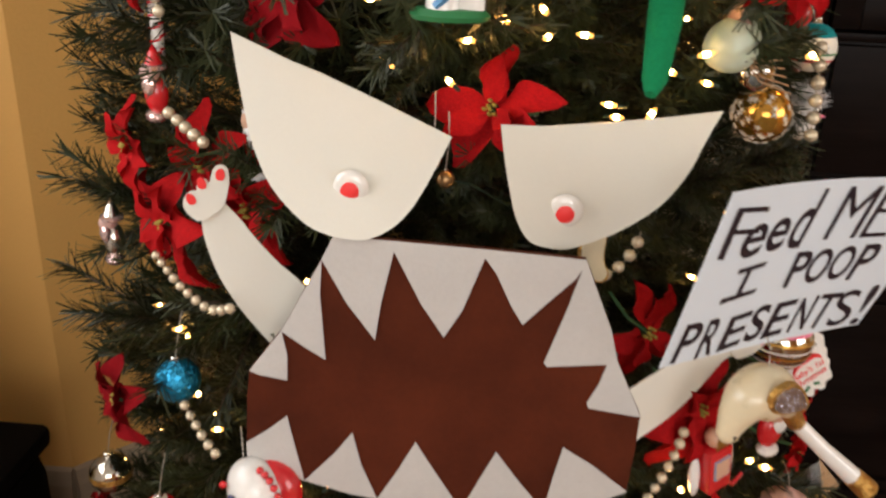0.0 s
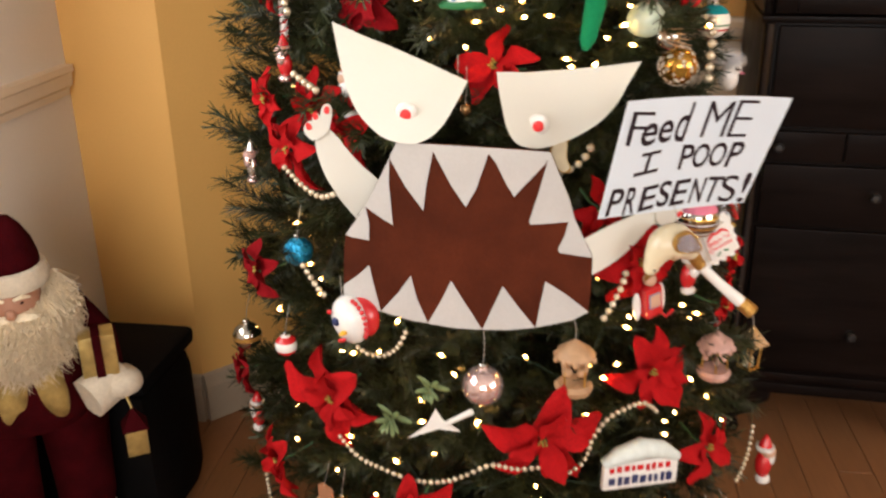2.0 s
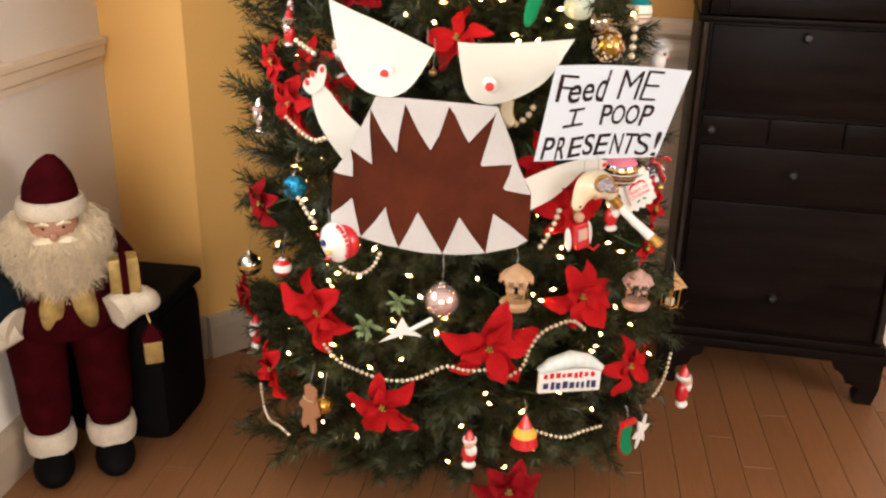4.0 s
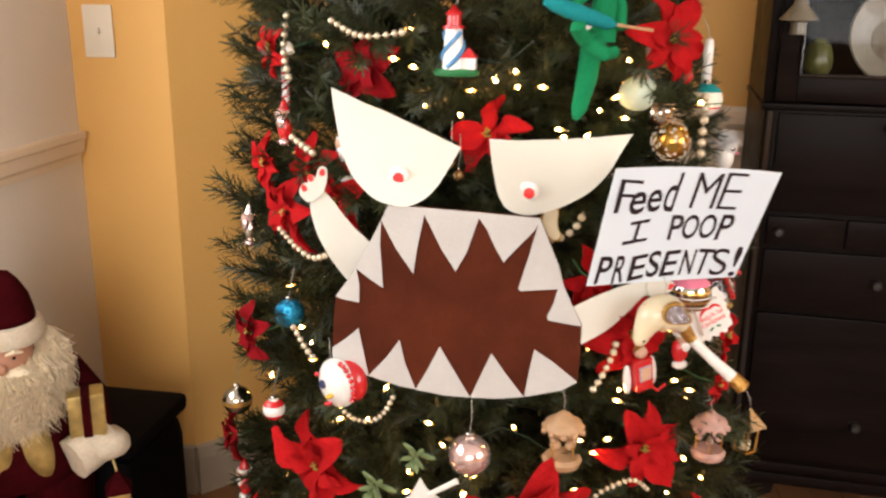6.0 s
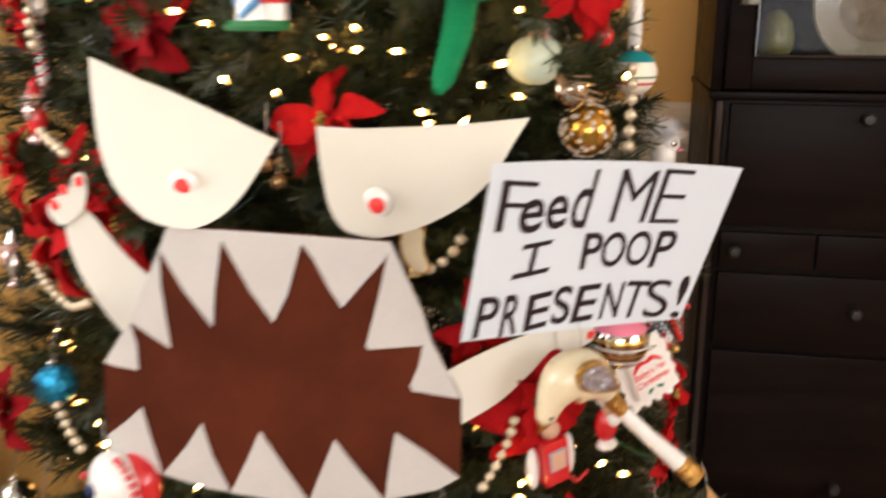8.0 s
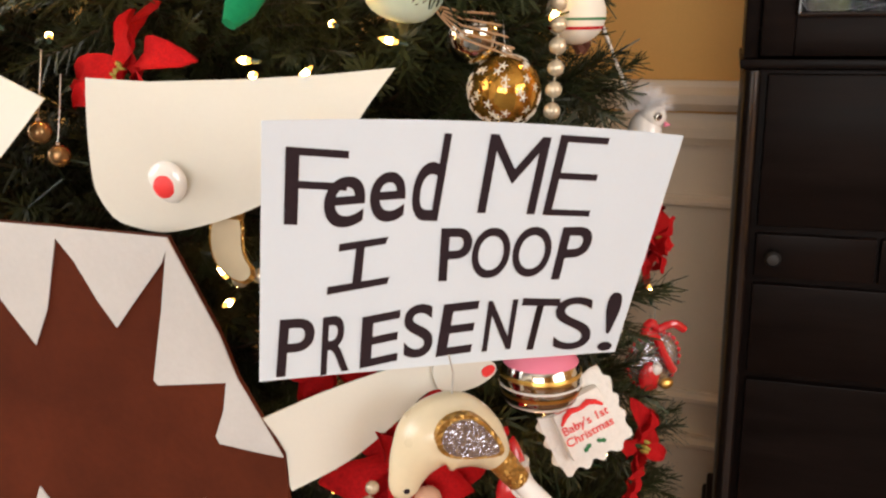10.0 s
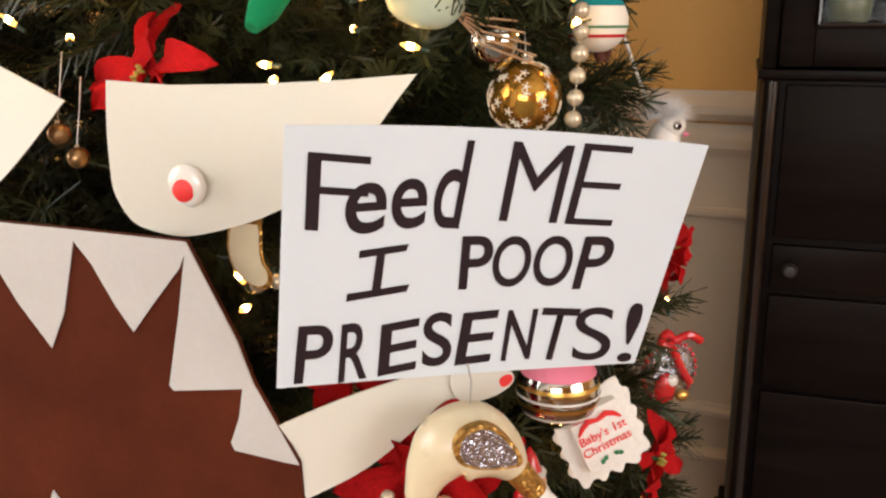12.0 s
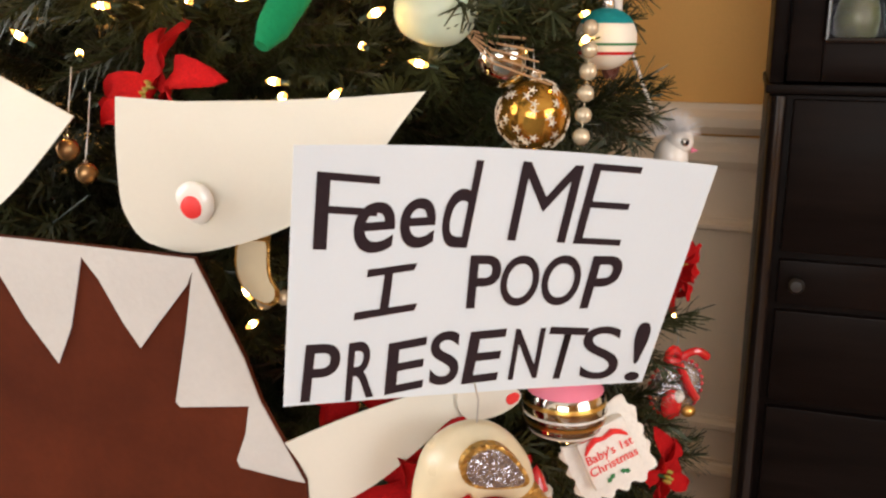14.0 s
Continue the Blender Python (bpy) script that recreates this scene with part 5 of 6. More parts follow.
def medallion():
    ob = thing("santa_medallion", "round red and silver glass ornament tied with ribbon", "ornament", facing(93, 0.722, -0.010, yaw=-60) @ Matrix.Scale(1.12, 4))
    bm = bmesh.new()
    lathe(bm, [(0, 0.012), (0.018, 0.011), (0.026, 0.006), (0.030, 0.0), (0.026, -0.006), (0, -0.012)], 26, pose(0, 0, 0, 90, 0, 0))
    part("disc", bm, SILVER_GLITTER, ob)
    bm = bmesh.new()
    for k in range(26):
        a = k * math.tau / 26
        ball(bm, (0.030 * math.cos(a), 0, 0.030 * math.sin(a)), 0.0028, 0, 6)
    part("beaded_rim", bm, RED_ENAMEL, ob, "red beaded rim")
    bm = bmesh.new()
    ball(bm, (-0.012, -0.012, -0.012), (0.012, 0.006, 0.016), 0, 12)
    ball(bm, (-0.006, -0.014, -0.004), (0.007, 0.005, 0.007), 1, 12)
    ball(bm, (0.008, -0.013, -0.022), (0.008, 0.005, 0.006), 2, 10)
    part("relief", bm, [RED_ENAMEL, WHITE_ENAMEL, GOLD], ob, "raised red and white figure")
    bm = bmesh.new()
    for pts in ([(0, -0.004, 0.034), (-0.010, -0.008, 0.044), (-0.016, -0.006, 0.034), (-0.004, -0.010, 0.030)], [(0, -0.006, 0.034), (0.014, -0.010, 0.040), (0.028, -0.010, 0.032)], [(-0.006, -0.012, 0.030), (0.002, -0.0165, 0.010), (0.014, -0.0155, -0.008)]):
        tube(bm, arc(pts, 4), 0.0042, 8)
    part("ribbon", bm, RED_ENAMEL, ob, "red satin ribbon bow")
    hanger(ob, 0.034, 0.04)


medallion()


def owl():
    ob = thing("feather_bird", "white glass bird with a fluffy feather crest", "ornament", facing(92, 0.980, -0.008, yaw=-60))
    bm = bmesh.new()
    ball(bm, (0, 0, 0), (0.018, 0.018, 0.024), 0, 18)
    ball(bm, (0.006, -0.004, 0.018), 0.015, 0, 16)
    part("body", bm, WHITE_ENAMEL, ob)
    bm = bmesh.new()
    ball(bm, (0.004, -0.017, 0.019), 0.005, 0, 12)
    eye = part("eye", bm, CAP, ob, "silver ringed eye")
    bm = bmesh.new()
    ball(bm, (0.004, -0.0215, 0.019), 0.0024, 0, 10)
    part("pupil", bm, INK, eye)
    bm = bmesh.new()
    lathe(bm, [(0.003, 0), (0, 0.007)], 8, pose(0.014, -0.016, 0.010, 90, 0, 40))
    part("beak", bm, PINK_MATT, ob)
    bm = bmesh.new()
    q = random.Random(3)
    for k in range(1500):
        v = Vector((q.gauss(0, 1), q.gauss(0, 1), abs(q.gauss(0.4, 0.8)))).normalized()
        c = Vector((0.0, 0, 0.026))
        tube(bm, [c, c + v * 0.016 * q.uniform(0.6, 1.2), c + v * 0.032 * q.uniform(0.35, 1.1) + Vector((0, 0, -0.003))], [0.00024, 0.00016, 0.00008], 3)
    part("crest", bm, TINSEL, ob, "fluffy white feather crest")
    bm = bmesh.new()
    tube(bm, [(-0.012, 0.005, 0.03), (-0.035, 0, 0.07), (-0.062, 0, 0.13)], 0.0018, 6)
    part("ribbon", bm, WHITE_FELT, ob, "white hanging ribbon")


owl()


def twist_stick(turn, z, out, top, bottom, label, yaw=0.0, roll=0.0):
    """A stick ornament: plain above, twisted below."""
    ob = thing("icicle_ornament", label, "ornament", facing(turn, z, out, 0, roll, yaw))
    bm = bmesh.new()
    lathe(bm, [(0, 0.075), (0.006, 0.072), (0.008, 0.06), (0.0085, 0.0), (0.007, -0.002), (0, -0.002)], 16)
    part("upper", bm, top, ob)
    bm = bmesh.new()
    for s in (0, math.pi):
        tube(bm, [(0.0042 * math.cos(s + k * 0.55), 0.0042 * math.sin(s + k * 0.55), -0.003 * k) for k in range(19)], 0.0048, 8)
    part("twist", bm, bottom, ob, "twisted lower half")
    hanger(ob, 0.075, 0.03)


twist_stick(72, 1.125, -0.030, WHITE_ENAMEL, CHOCOLATE, "white stick ornament with a brown twisted end")


def elf():
    """A seated felt elf, one mesh: body, folded legs, arms, collar and the blue fish that it holds."""
    bm = bmesh.new()
    tube(bm, [(0.0, 0, 0.0), (0.002, 0, 0.03), (0.004, 0, 0.07), (0.005, 0, 0.085)], [0.020, 0.019, 0.015, 0.009], 14, 0)
    tube(bm, [(-0.012, -0.004, 0.004), (-0.04, -0.03, 0.006), (-0.052, -0.035, 0.018), (-0.046, -0.03, 0.034)], [0.012, 0.011, 0.011, 0.009], 10, 0)
    tube(bm, [(-0.006, -0.006, 0.002), (-0.030, -0.034, -0.004), (-0.012, -0.04, -0.014), (0.006, -0.03, -0.012)], [0.012, 0.011, 0.010, 0.009], 10, 0)
    tube(bm, [(0.012, 0.046, 0.004), (0.010, 0.050, -0.012), (-0.004, 0.030, -0.052), (-0.029, -0.002, -0.092), (-0.037, -0.010, -0.103)], [0.015, 0.016, 0.015, 0.011, 0.005], 12, 0)
    tube(bm, [(0.014, 0, 0.078), (0.024, -0.008, 0.045), (0.018, -0.02, 0.018)], [0.009, 0.008, 0.008], 10, 0)
    tube(bm, [(-0.008, 0, 0.078), (-0.035, -0.004, 0.055), (-0.062, -0.012, 0.036)], [0.009, 0.007, 0.006], 10, 0)
    lathe(bm, [(0.010, 0.094), (0.018, 0.088), (0.026, 0.078), (0.024, 0.077), (0.014, 0.084)], 10, pose(0.005, 0, 0), 1)
    ball(bm, (0.006, -0.002, 0.112), (0.022, 0.020, 0.024), 2, 16)
    tube(bm, [(0.006, 0, 0.122), (0.01, 0, 0.15), (0.02, 0.002, 0.19)], [0.021, 0.014, 0.002], 12, 0)
    ball(bm, (-0.038, -0.03, 0.026), (0.011, 0.006, 0.010), 1, 10)
    tube(bm, [(-0.098, -0.03, 0.052), (-0.085, -0.03, 0.050), (-0.05, -0.034, 0.038), (-0.01, -0.036, 0.026), (0.004, -0.034, 0.023)], [0.004, 0.010, 0.012, 0.009, 0.003], 10, 3)
    tube(bm, [(0.0, -0.034, 0.024), (0.06, -0.034, 0.016)], 0.0022, 6, 4)
    return solid("elf_doll", bm, [GREEN_FELT, WHITE_FELT, FACE, TEAL, TAN], "green felt elf doll seated on a branch", "doll", facing(25, 1.208, 0.03))


elf()


def lighthouse():
    ob = thing("lighthouse_ornament", "blue and white striped lighthouse on a green base", "ornament", facing(-2.6, 1.162, 0.015))
    bm = bmesh.new()
    lathe(bm, [(0, 0), (0.030, 0.001), (0.033, 0.005), (0.028, 0.010), (0.010, 0.012), (0, 0.012)], 18, Matrix.Diagonal((1, 0.6, 1, 1)))
    part("base", bm, GREEN_PAINT, ob, "green snowy base")
    bm = bmesh.new()
    lathe(bm, [(0.016, 0.010), (0.014, 0.035), (0.012, 0.064), (0, 0.064)], 18, pose(-0.004, 0, 0))
    tower = part("tower", bm, WHITE_ENAMEL, ob)
    for s in range(3):
        bm = bmesh.new()
        pts = []
        for k in range(12):
            a = s * math.tau / 3 + k * 0.32 - 2
            z = 0.013 + k * 0.0043
            r = 0.0160 - (z - 0.01) * 0.075
            pts.append((-0.004 + r * math.cos(a), r * math.sin(a), z))
        tube(bm, pts, 0.0036, 5)
        part("stripe", bm, SKY_BLUE, tower, "blue spiral stripe")
    bm = bmesh.new()
    lathe(bm, [(0.015, 0.064), (0.015, 0.068), (0.010, 0.069), (0.010, 0.082), (0.013, 0.083), (0, 0.097)], 14, pose(-0.004, 0, 0))
    part("lantern_room", bm, RED_ENAMEL, ob, "red lantern room")
    bm = bmesh.new()
    box(bm, (0.008, -0.010, 0.010), (0.028, 0.008, 0.026), 0.001)
    house = part("cottage", bm, WHITE_ENAMEL, ob)
    bm = bmesh.new()
    lathe(bm, [(0.017, 0.026), (0, 0.040)], 4, pose(0.018, -0.001, 0, 0, 0, 45))
    part("roof", bm, RED_ENAMEL, house, "red roof")
    hanger(ob, 0.097, 0.03)


lighthouse()


def angel():
    """A pale capiz skirt with a pinkish figure over it."""
    ob = thing("capiz_ornament", "pale green shell ornament with copper wires", "ornament", facing(39, 1.128, -0.028))
    bm = bmesh.new()
    ball(bm, (0, 0, 0), (0.034, 0.020, 0.026), 0, 22, lump=0.002)
    part("shell", bm, PALE_GREEN, ob)
    bm = bmesh.new()
    tube(bm, [(0.0, -0.004, 0.022), (0.006, -0.006, 0.045), (0.016, -0.006, 0.070)], [0.012, 0.007, 0.006], 12)
    part("top", bm, PINK_RESIN, ob, "pinkish upper part")
    for k in range(5):
        bm = bmesh.new()
        tube(bm, [(0.02, 0, -0.012), (0.045, -0.004, -0.018 - 0.005 * k), (0.075 + 0.006 * k, -0.004, -0.02 - 0.009 * k)], 0.0009, 5)
        part("wire", bm, TAN, ob, "copper wire")
    hanger(ob, 0.07, 0.03)


angel()


def carousel(turn, z, out, s, mat, label):
    ob = thing("carousel_ornament", label, "ornament", facing(turn, z, out))
    bm = bmesh.new()
    lathe(bm, [(0, 0.046 * s), (0.006 * s, 0.042 * s), (0.016 * s, 0.034 * s), (0.028 * s, 0.026 * s), (0.031 * s, 0.018 * s), (0.029 * s, 0.014 * s), (0, 0.014 * s)], 20)
    top = part("canopy", bm, mat, ob)
    for k in range(10):
        a = k * math.tau / 10
        bm = bmesh.new()
        ball(bm, (0.030 * s * math.cos(a), 0.030 * s * math.sin(a), 0.014 * s), (0.005 * s, 0.005 * s, 0.006 * s), 0, 8)
        part("scallop", bm, mat, top)
    for k in range(4):
        a = k * math.tau / 4 + 0.5
        bm = bmesh.new()
        tube(bm, [(0.022 * s * math.cos(a), 0.022 * s * math.sin(a), -0.03 * s), (0.022 * s * math.cos(a), 0.022 * s * math.sin(a), 0.016 * s)], 0.0016 * s, 6)
        part("pole", bm, GOLD, ob)
        bm = bmesh.new()
        ball(bm, (0.016 * s * math.cos(a), 0.016 * s * math.sin(a), -0.008 * s), (0.009 * s, 0.006 * s, 0.008 * s), 0, 10)
        ball(bm, (0.022 * s * math.cos(a), 0.022 * s * math.sin(a), 0.001 * s), 0.005 * s, 0, 8)
        part("horse", bm, mat, ob, "tiny carousel horse")
    bm = bmesh.new()
    lathe(bm, [(0, -0.030 * s), (0.026 * s, -0.030 * s), (0.031 * s, -0.036 * s), (0.027 * s, -0.046 * s), (0.014 * s, -0.052 * s), (0, -0.052 * s)], 20)
    part("platform", bm, mat, ob)
    hanger(ob, 0.046 * s, 0.03)


carousel(19.7, 0.617, -0.015, 1.0, TAN, "tan resin carousel with small horses")
carousel(59.2, 0.553, 0.005, 0.95, PINK_RESIN, "pink resin carousel ornament beside the flowers")


def snowman_egg():
    ob = thing("snowman_ornament", "white egg-shaped snowman face with a red back", "ornament", facing(-26.3, 0.690, 0.022, 0, -20, 5))
    bm = bmesh.new()
    ball(bm, (0, 0, 0), (0.030, 0.026, 0.040), 0, 24)
    part("face", bm, WHITE_ENAMEL, ob)
    bm = bmesh.new()
    ball(bm, (0.012, 0.018, -0.004), (0.026, 0.023, 0.034), 0, 20)
    cap = part("cap", bm, RED_ENAMEL, ob, "red back")
    for k in range(9):
        bm = bmesh.new()
        a = -1.2 + 2.4 * k / 8
        ball(bm, (0.016 * math.cos(a) + 0.016, -0.006, 0.032 * math.sin(a)), 0.004, 0, 8)
        part("bead", bm, RED_ENAMEL, cap)
    for c, r, mt, nm in (((-0.008, -0.026, 0.008), (0.006, 0.003, 0.0075), NAVY, "eye"), ((-0.017, -0.021, 0.024), (0.005, 0.003, 0.004), RED_ENAMEL, "brow"), ((0.000, -0.027, -0.012), (0.006, 0.008, 0.004), YELLOW_PAINT, "nose"), ((-0.010, -0.024, -0.024), (0.009, 0.003, 0.0035), RED_ENAMEL, "mouth"), ((-0.022, -0.014, 0.002), (0.004, 0.003, 0.005), NAVY, "eye")):
        bm = bmesh.new()
        ball(bm, c, r, 0, 12)
        part(nm, bm, mt, ob)
    hanger(ob, 0.04, 0.03)


snowman_egg()


def paper_dart():
    ob = thing("paper_dart", "white and grey card dart lodged in the branches", "ornament", facing(-8.3, 0.530, 0.012, 0, -8))
    bm = bmesh.new()
    sheet(bm, [(-0.055, -0.026), (-0.02, -0.002), (0.0, 0.028), (0.008, 0.010), (0.034, -0.012), (0.0, -0.008)], 0.003)
    part("blade", bm, WHITE_FELT, ob)
    bm = bmesh.new()
    tube(bm, [(0.012, -0.002, 0.002), (0.06, -0.002, 0.026)], [0.004, 0.005], 8)
    part("shaft", bm, WHITE_FELT, ob)


paper_dart()


def succulent(turn, z, size, out, label):
    ob = thing("succulent_pick", label, "ornament", facing(turn, z, out) @ pose(0, 0, 0, 90, 0, 0))
    bm = bmesh.new()
    ball(bm, (0.5 * size, 0, 0), (0.5 * size, 0.16 * size, 0.05 * size), 0, 10)
    me = mesh_of("leaf", bm, SUCCULENT)
    for k in range(14):
        p = new("leaf", me)
        p.parent = ob
        s = 1.0 - 0.045 * k
        p.matrix_local = pose(0, 0, 0.002 * k, 0, 0, k * 137.5) @ pose(0, 0, 0, 0, -8 - 4.5 * k, 0) @ Matrix.Diagonal((s, s, s, 1))


succulent(-18.4, 0.523, 0.036, 0.0, "pale green succulent pick in the branches")
succulent(-10.7, 0.578, 0.032, -0.02, "small pale green sprig below the mouth")


def ginger_bear():
    ob = thing("ginger_bear", "brown felt bear ornament hanging low on the tree", "ornament", facing(-34.8, 0.311, 0.03, 0, 6))
    pts = [(0, 0.052), (0.012, 0.054), (0.02, 0.045), (0.016, 0.026), (0.024, 0.012), (0.034, -0.004), (0.026, -0.014), (0.018, -0.010), (0.020, -0.036), (0.024, -0.055), (0.010, -0.058), (0.002, -0.036), (-0.008, -0.058), (-0.022, -0.054), (-0.018, -0.034), (-0.017, -0.010), (-0.028, -0.012), (-0.032, -0.002), (-0.020, 0.012), (-0.012, 0.026), (-0.017, 0.046), (-0.010, 0.054)]
    bm = bmesh.new()
    sheet(bm, smooth_outline(pts, 2), 0.007)
    part("body", bm, GINGER, ob)
    bm = bmesh.new()
    tube(bm, [(-0.015, -0.0015, 0.022), (0, -0.003, 0.018), (0.016, -0.0015, 0.022)], 0.0025, 6)
    part("scarf", bm, TAN, ob)
    hanger(ob, 0.053, 0.05)


ginger_bear()


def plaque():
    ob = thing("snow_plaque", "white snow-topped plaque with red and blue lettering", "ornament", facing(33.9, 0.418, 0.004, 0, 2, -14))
    bm = bmesh.new()
    box(bm, (-0.066, -0.006, -0.036), (0.066, 0.006, 0.016), 0.004)
    slab = part("slab", bm, WHITE_ENAMEL, ob)
    bm = bmesh.new()
    tube(bm, [(-0.066, 0, 0.012), (-0.04, 0, 0.026), (0.0, 0, 0.036), (0.035, 0, 0.030), (0.066, 0, 0.012)], [0.008, 0.015, 0.018, 0.015, 0.008], 12)
    part("snow", bm, SNOW, ob, "lumpy pale snow")
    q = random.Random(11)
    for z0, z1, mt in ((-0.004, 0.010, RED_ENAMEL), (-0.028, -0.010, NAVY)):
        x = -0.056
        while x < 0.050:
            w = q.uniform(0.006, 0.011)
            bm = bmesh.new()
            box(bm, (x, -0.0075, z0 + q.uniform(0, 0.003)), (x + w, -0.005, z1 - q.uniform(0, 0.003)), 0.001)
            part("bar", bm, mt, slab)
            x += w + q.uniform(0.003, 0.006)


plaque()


def stocking(turn, z, out, s, mat, trim, label):
    ob = thing("stocking_ornament", label, "ornament", facing(turn, z, out, 0, 6))
    shape = smooth_outline([(-0.018, 0.04), (0.018, 0.04), (0.018, -0.008), (0.034, -0.03), (0.026, -0.045), (0.006, -0.04), (-0.018, -0.014)], 2)
    bm = bmesh.new()
    sheet(bm, [(x * s * 1.12, zz * s * 1.08) for x, zz in shape], 0.004)
    part("backing", bm, trim, ob)
    bm = bmesh.new()
    sheet(bm, [(x * s * 0.95, zz * s * 0.97) for x, zz in shape], 0.005, lift=0.003)
    part("sock", bm, mat, ob)
    bm = bmesh.new()
    tube(bm, [(-0.02 * s, -0.002, 0.04 * s), (0.02 * s, -0.002, 0.04 * s)], 0.008 * s, 8)
    part("cuff", bm, trim, ob)
    hanger(ob, 0.045 * s, 0.03)


stocking(50, 0.240, 0.03, 1.0, GREEN_FELT, RED_ENAMEL, "green felt stocking edged in red")
stocking(17, 0.948, -0.035, 0.62, CREAM, GOLD_GLITTER, "small cream glass stocking edged in gold glitter")


def snowflake(turn, z, out):
    ob = thing("snowflake_ornament", "white felt snowflake beside the stocking", "ornament", facing(turn, z, out))
    pts = []
    for k in range(24):
        a, r = k * math.tau / 24, (0.040, 0.026, 0.014, 0.026)[k % 4]
        pts.append((r * math.cos(a), r * math.sin(a)))
    bm = bmesh.new()
    sheet(bm, pts, 0.004)
    part("flake", bm, WHITE_FELT, ob)
    hanger(ob, 0.035, 0.03)


snowflake(60, 0.215, 0.02)


def santa_drop(turn, z, out, s, label, mats=None):
    """A small painted figure in one mesh."""
    bm = bmesh.new()
    ball(bm, (0, 0, 0), (0.016 * s, 0.013 * s, 0.024 * s), 0, 14)
    ball(bm, (0, -0.005 * s, 0.024 * s), 0.012 * s, 1, 12)
    lathe(bm, [(0.013 * s, 0.028 * s), (0.006 * s, 0.046 * s), (0, 0.056 * s)], 12, None, 0)
    ball(bm, (0.003 * s, -0.009 * s, 0.012 * s), (0.012 * s, 0.008 * s, 0.014 * s), 2, 12)
    lathe(bm, [(0.011 * s, 0.030 * s), (0.0145 * s, 0.028 * s), (0.0145 * s, 0.033 * s), (0.011 * s, 0.034 * s)], 12, None, 2)
    ball(bm, (0.0, -0.002, -0.026 * s), (0.015 * s, 0.012 * s, 0.008 * s), 2, 12)
    return solid("santa_ornament", bm, mats or [RED_ENAMEL, FACE, WHITE_ENAMEL], label, "ornament", facing(turn, z, out), "hanging ornaments")


santa_drop(79, 0.243, 0.065, 1.25, "small red and white glass santa at the tree's edge")
santa_drop(-45.7, 1.069, 0.02, 0.85, "small red and white santa on a branch", [RED_ENAMEL, PINK_RESIN, PINK_GLASS])
santa_drop(-34.9, 1.020, -0.05, 1.1, "round red and white santa face ornament")
santa_drop(-62, 0.878, 0.03, 0.9, "small silver and pink figure ornament", [CAP, PINK_RESIN, PINK_GLASS])
santa_drop(-68, 0.36, 0.04, 1.0, "small cream and red figure on the lower branches")
santa_drop(44, 0.74, 0.02, 0.9, "red and white snow figure behind the bird")
santa_drop(8, 0.27, 0.0, 1.0, "red figure with an orange hat low on the tree")


def cone_bird(turn, z, out):
    ob = thing("cone_bird", "orange and red cone-shaped bird ornament", "ornament", facing(turn, z, out))
    for z0, z1, r0, r1, mt in ((0.0, 0.022, 0.028, 0.024, RED_ENAMEL), (0.022, 0.040, 0.024, 0.015, YELLOW_PAINT), (0.040, 0.066, 0.015, 0.003, RED_ENAMEL)):
        bm = bmesh.new()
        lathe(bm, [(0, z0), (r0, z0), (r1, z1), (0, z1)], 18)
        part("band", bm, mt, ob)
    hanger(ob, 0.066, 0.03)


cone_bird(21, 0.295, 0.02)


def candy_figure(turn, z, out):
    ob = thing("candy_ornament", "white and red striped candy ornament hung on ribbon", "ornament", facing(turn, z, out))
    bm = bmesh.new()
    pts = [(0, 0, -0.075), (0, 0, 0.0), (0.0, 0, 0.03), (0.006, 0, 0.042), (0.018, 0, 0.044), (0.026, 0, 0.034)]
    tube(bm, arc(pts, 5), 0.0065, 10)
    cane = part("cane", bm, WHITE_ENAMEL, ob)
    for k in range(8):
        bm = bmesh.new()
        tube(bm, [(0.0068 * math.cos(a), 0.0068 * math.sin(a), -0.07 + 0.0125 * k + 0.0016 * a) for a in [0.8 * j for j in range(9)]], 0.0016, 5)
        part("stripe", bm, RED_ENAMEL, cane)
    hanger(ob, 0.044, 0.03)


candy_figure(-50, 1.15, 0.01)


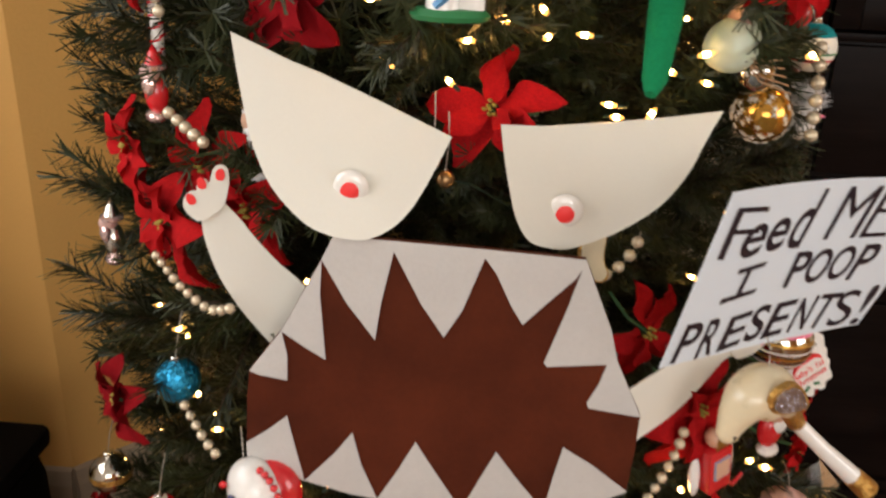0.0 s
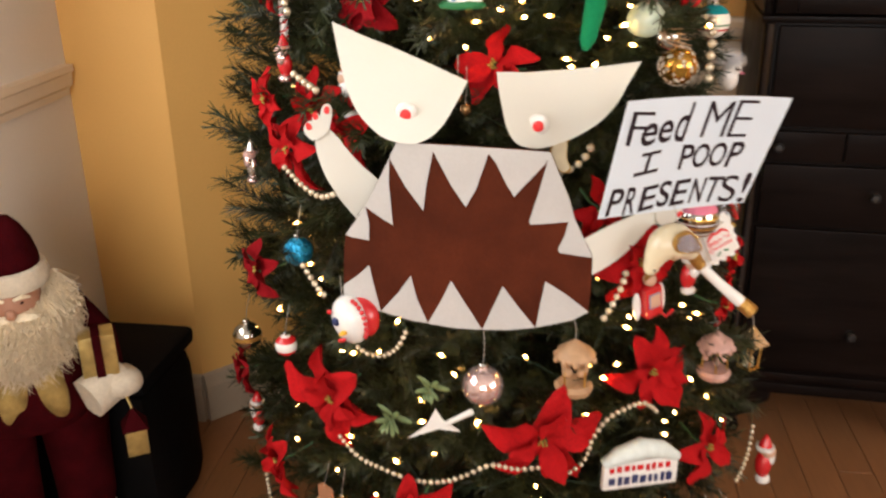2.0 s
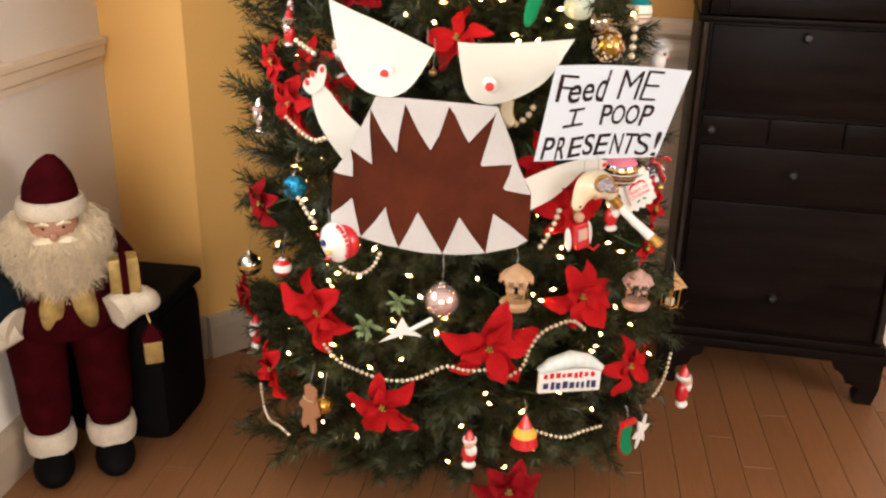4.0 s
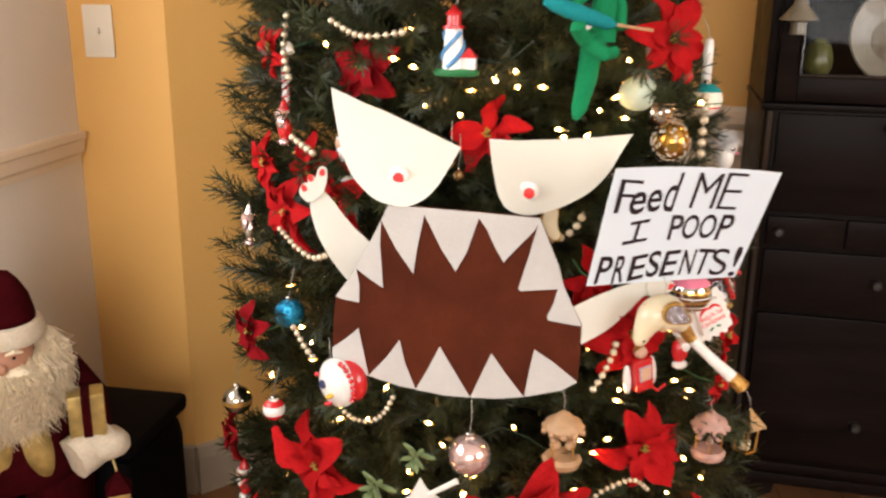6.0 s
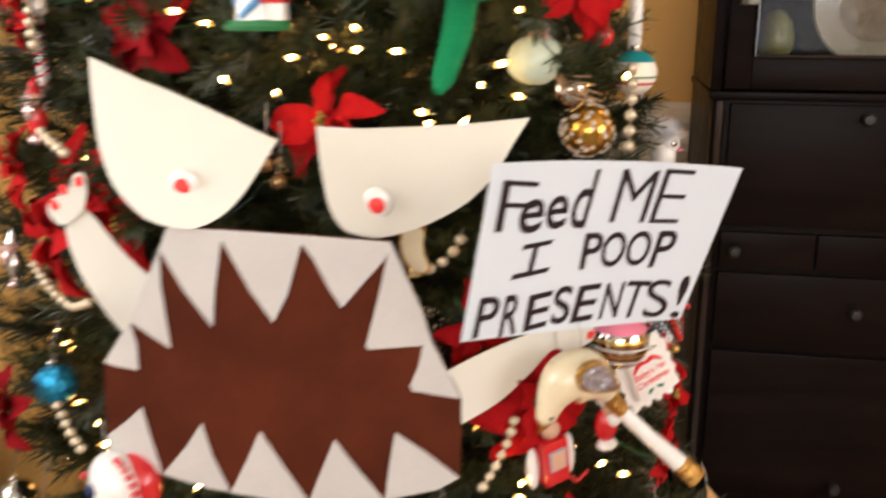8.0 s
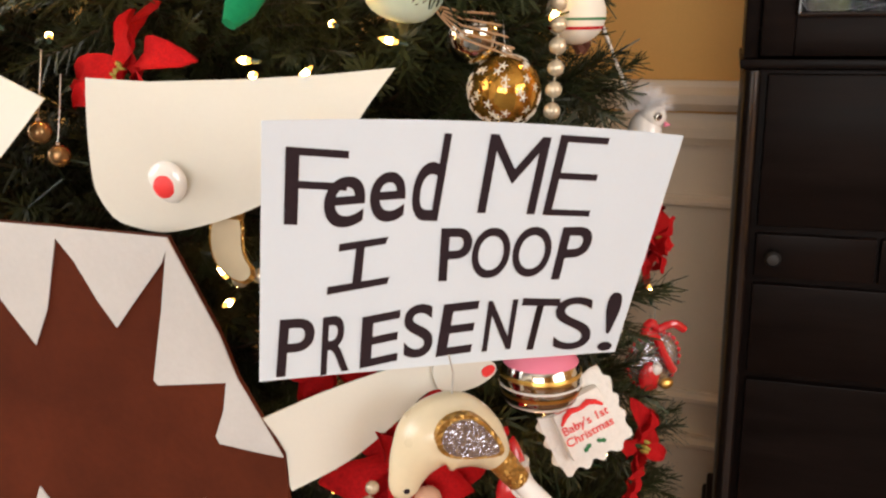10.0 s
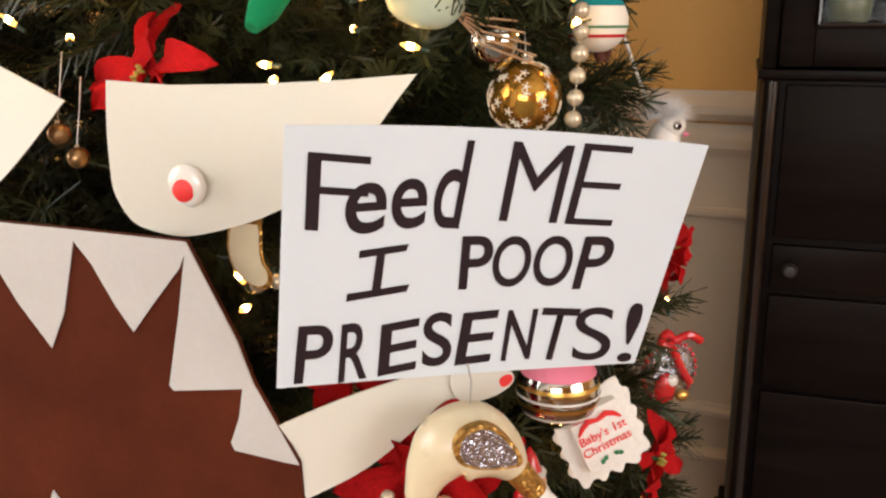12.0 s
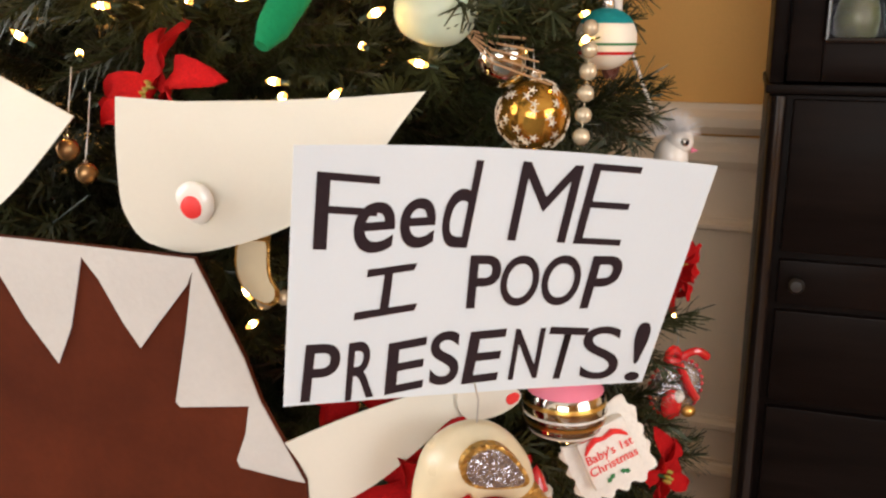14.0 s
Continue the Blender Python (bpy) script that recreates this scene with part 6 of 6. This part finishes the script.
def tin_house(turn, z, out):
    ob = thing("lantern_ornament", "silver-roofed wire lantern ornament at the tree's edge", "ornament", facing(turn, z, out, 0, 5, -20))
    bm = bmesh.new()
    lathe(bm, [(0.034, 0.012), (0.032, 0.015), (0, 0.048)], 4, pose(0, 0, 0, 0, 0, 30))
    part("roof", bm, CAP, ob, "shiny silver roof")
    for k in range(4):
        a = k * math.pi / 2 + 0.5
        bm = bmesh.new()
        tube(bm, [(0.02 * math.cos(a), 0.02 * math.sin(a), 0.014), (0.018 * math.cos(a), 0.018 * math.sin(a), -0.036)], 0.0018, 6)
        part("post", bm, GOLD, ob)
    for zz in (0.012, -0.036):
        bm = bmesh.new()
        tube(bm, [(0.019 * math.cos(k * math.pi / 2 + 0.5), 0.019 * math.sin(k * math.pi / 2 + 0.5), zz) for k in range(5)], 0.0018, 6)
        part("ring", bm, GOLD, ob)
    bm = bmesh.new()
    box(bm, (-0.008, -0.008, -0.034), (0.008, 0.008, -0.016), 0.002)
    part("candle", bm, CREAM, ob)
    hanger(ob, 0.048, 0.03)


tin_house(79, 0.490, 0.035)


def soldier(turn, z, out):
    """A small red and blue painted box figure with white wings, one mesh."""
    bm = bmesh.new()
    box(bm, (-0.016, -0.010, -0.03), (0.016, 0.010, 0.022), 0.003, 0)
    box(bm, (-0.011, -0.012, -0.012), (0.011, -0.008, 0.012), 0.001, 1)
    ball(bm, (0, 0, 0.033), 0.011, 2, 12)
    for s in (-1, 1):
        ball(bm, (s * 0.024, 0.004, -0.008), (0.008, 0.005, 0.026), 3, 10)
    tube(bm, [(0.016, 0, -0.03), (0.03, 0, -0.045), (0.045, 0, -0.038)], 0.0025, 6, 0)
    return solid("toy_ornament", bm, [RED_ENAMEL, SKY_BLUE, FACE, WHITE_ENAMEL], "red and blue painted toy ornament", "ornament", facing(turn, z, out, 0, -8))


soldier(36.2, 0.712, 0.0)

# ---- floor boards, each its own piece ----
def board_mesh(length, width):
    bm = bmesh.new()
    box(bm, (0, 0.0008, -0.012), (width - 0.0012, length - 0.0012, 0))
    bmesh.ops.bevel(bm, geom=[e for e in bm.edges if all(v.co.z > -0.001 for v in e.verts)], offset=0.001, segments=1, affect="EDGES")
    return mesh_of("board", bm, WOOD_FLOOR, smooth=False)


BOARD = 0.083
boards = [board_mesh(n, BOARD) for n in (0.9, 1.25, 1.6)]
lengths = (0.9, 1.25, 1.6)
row = 0
x = -1.235
while x < 3.0:
    y = -2.5 - rng.uniform(0, 0.8)
    while y < 2.9:
        k = rng.randrange(3)
        limit = 2.30 if x < -1.0 else (2.30 + (x + 1.0) * 1.094 if x < -0.36 else 3.0 - (x + 0.36) * 0.186)
        if y > limit - 0.05:
            break
        start, end = max(y, -2.5), min(y + lengths[k], limit + 0.03)
        y += lengths[k]
        if end - start < 0.03:
            continue
        ob = new("board", boards[k])
        ob.location = (x, start, 0)
        ob.scale.y = (end - start) / lengths[k]
        ob.parent = floor
    x += BOARD
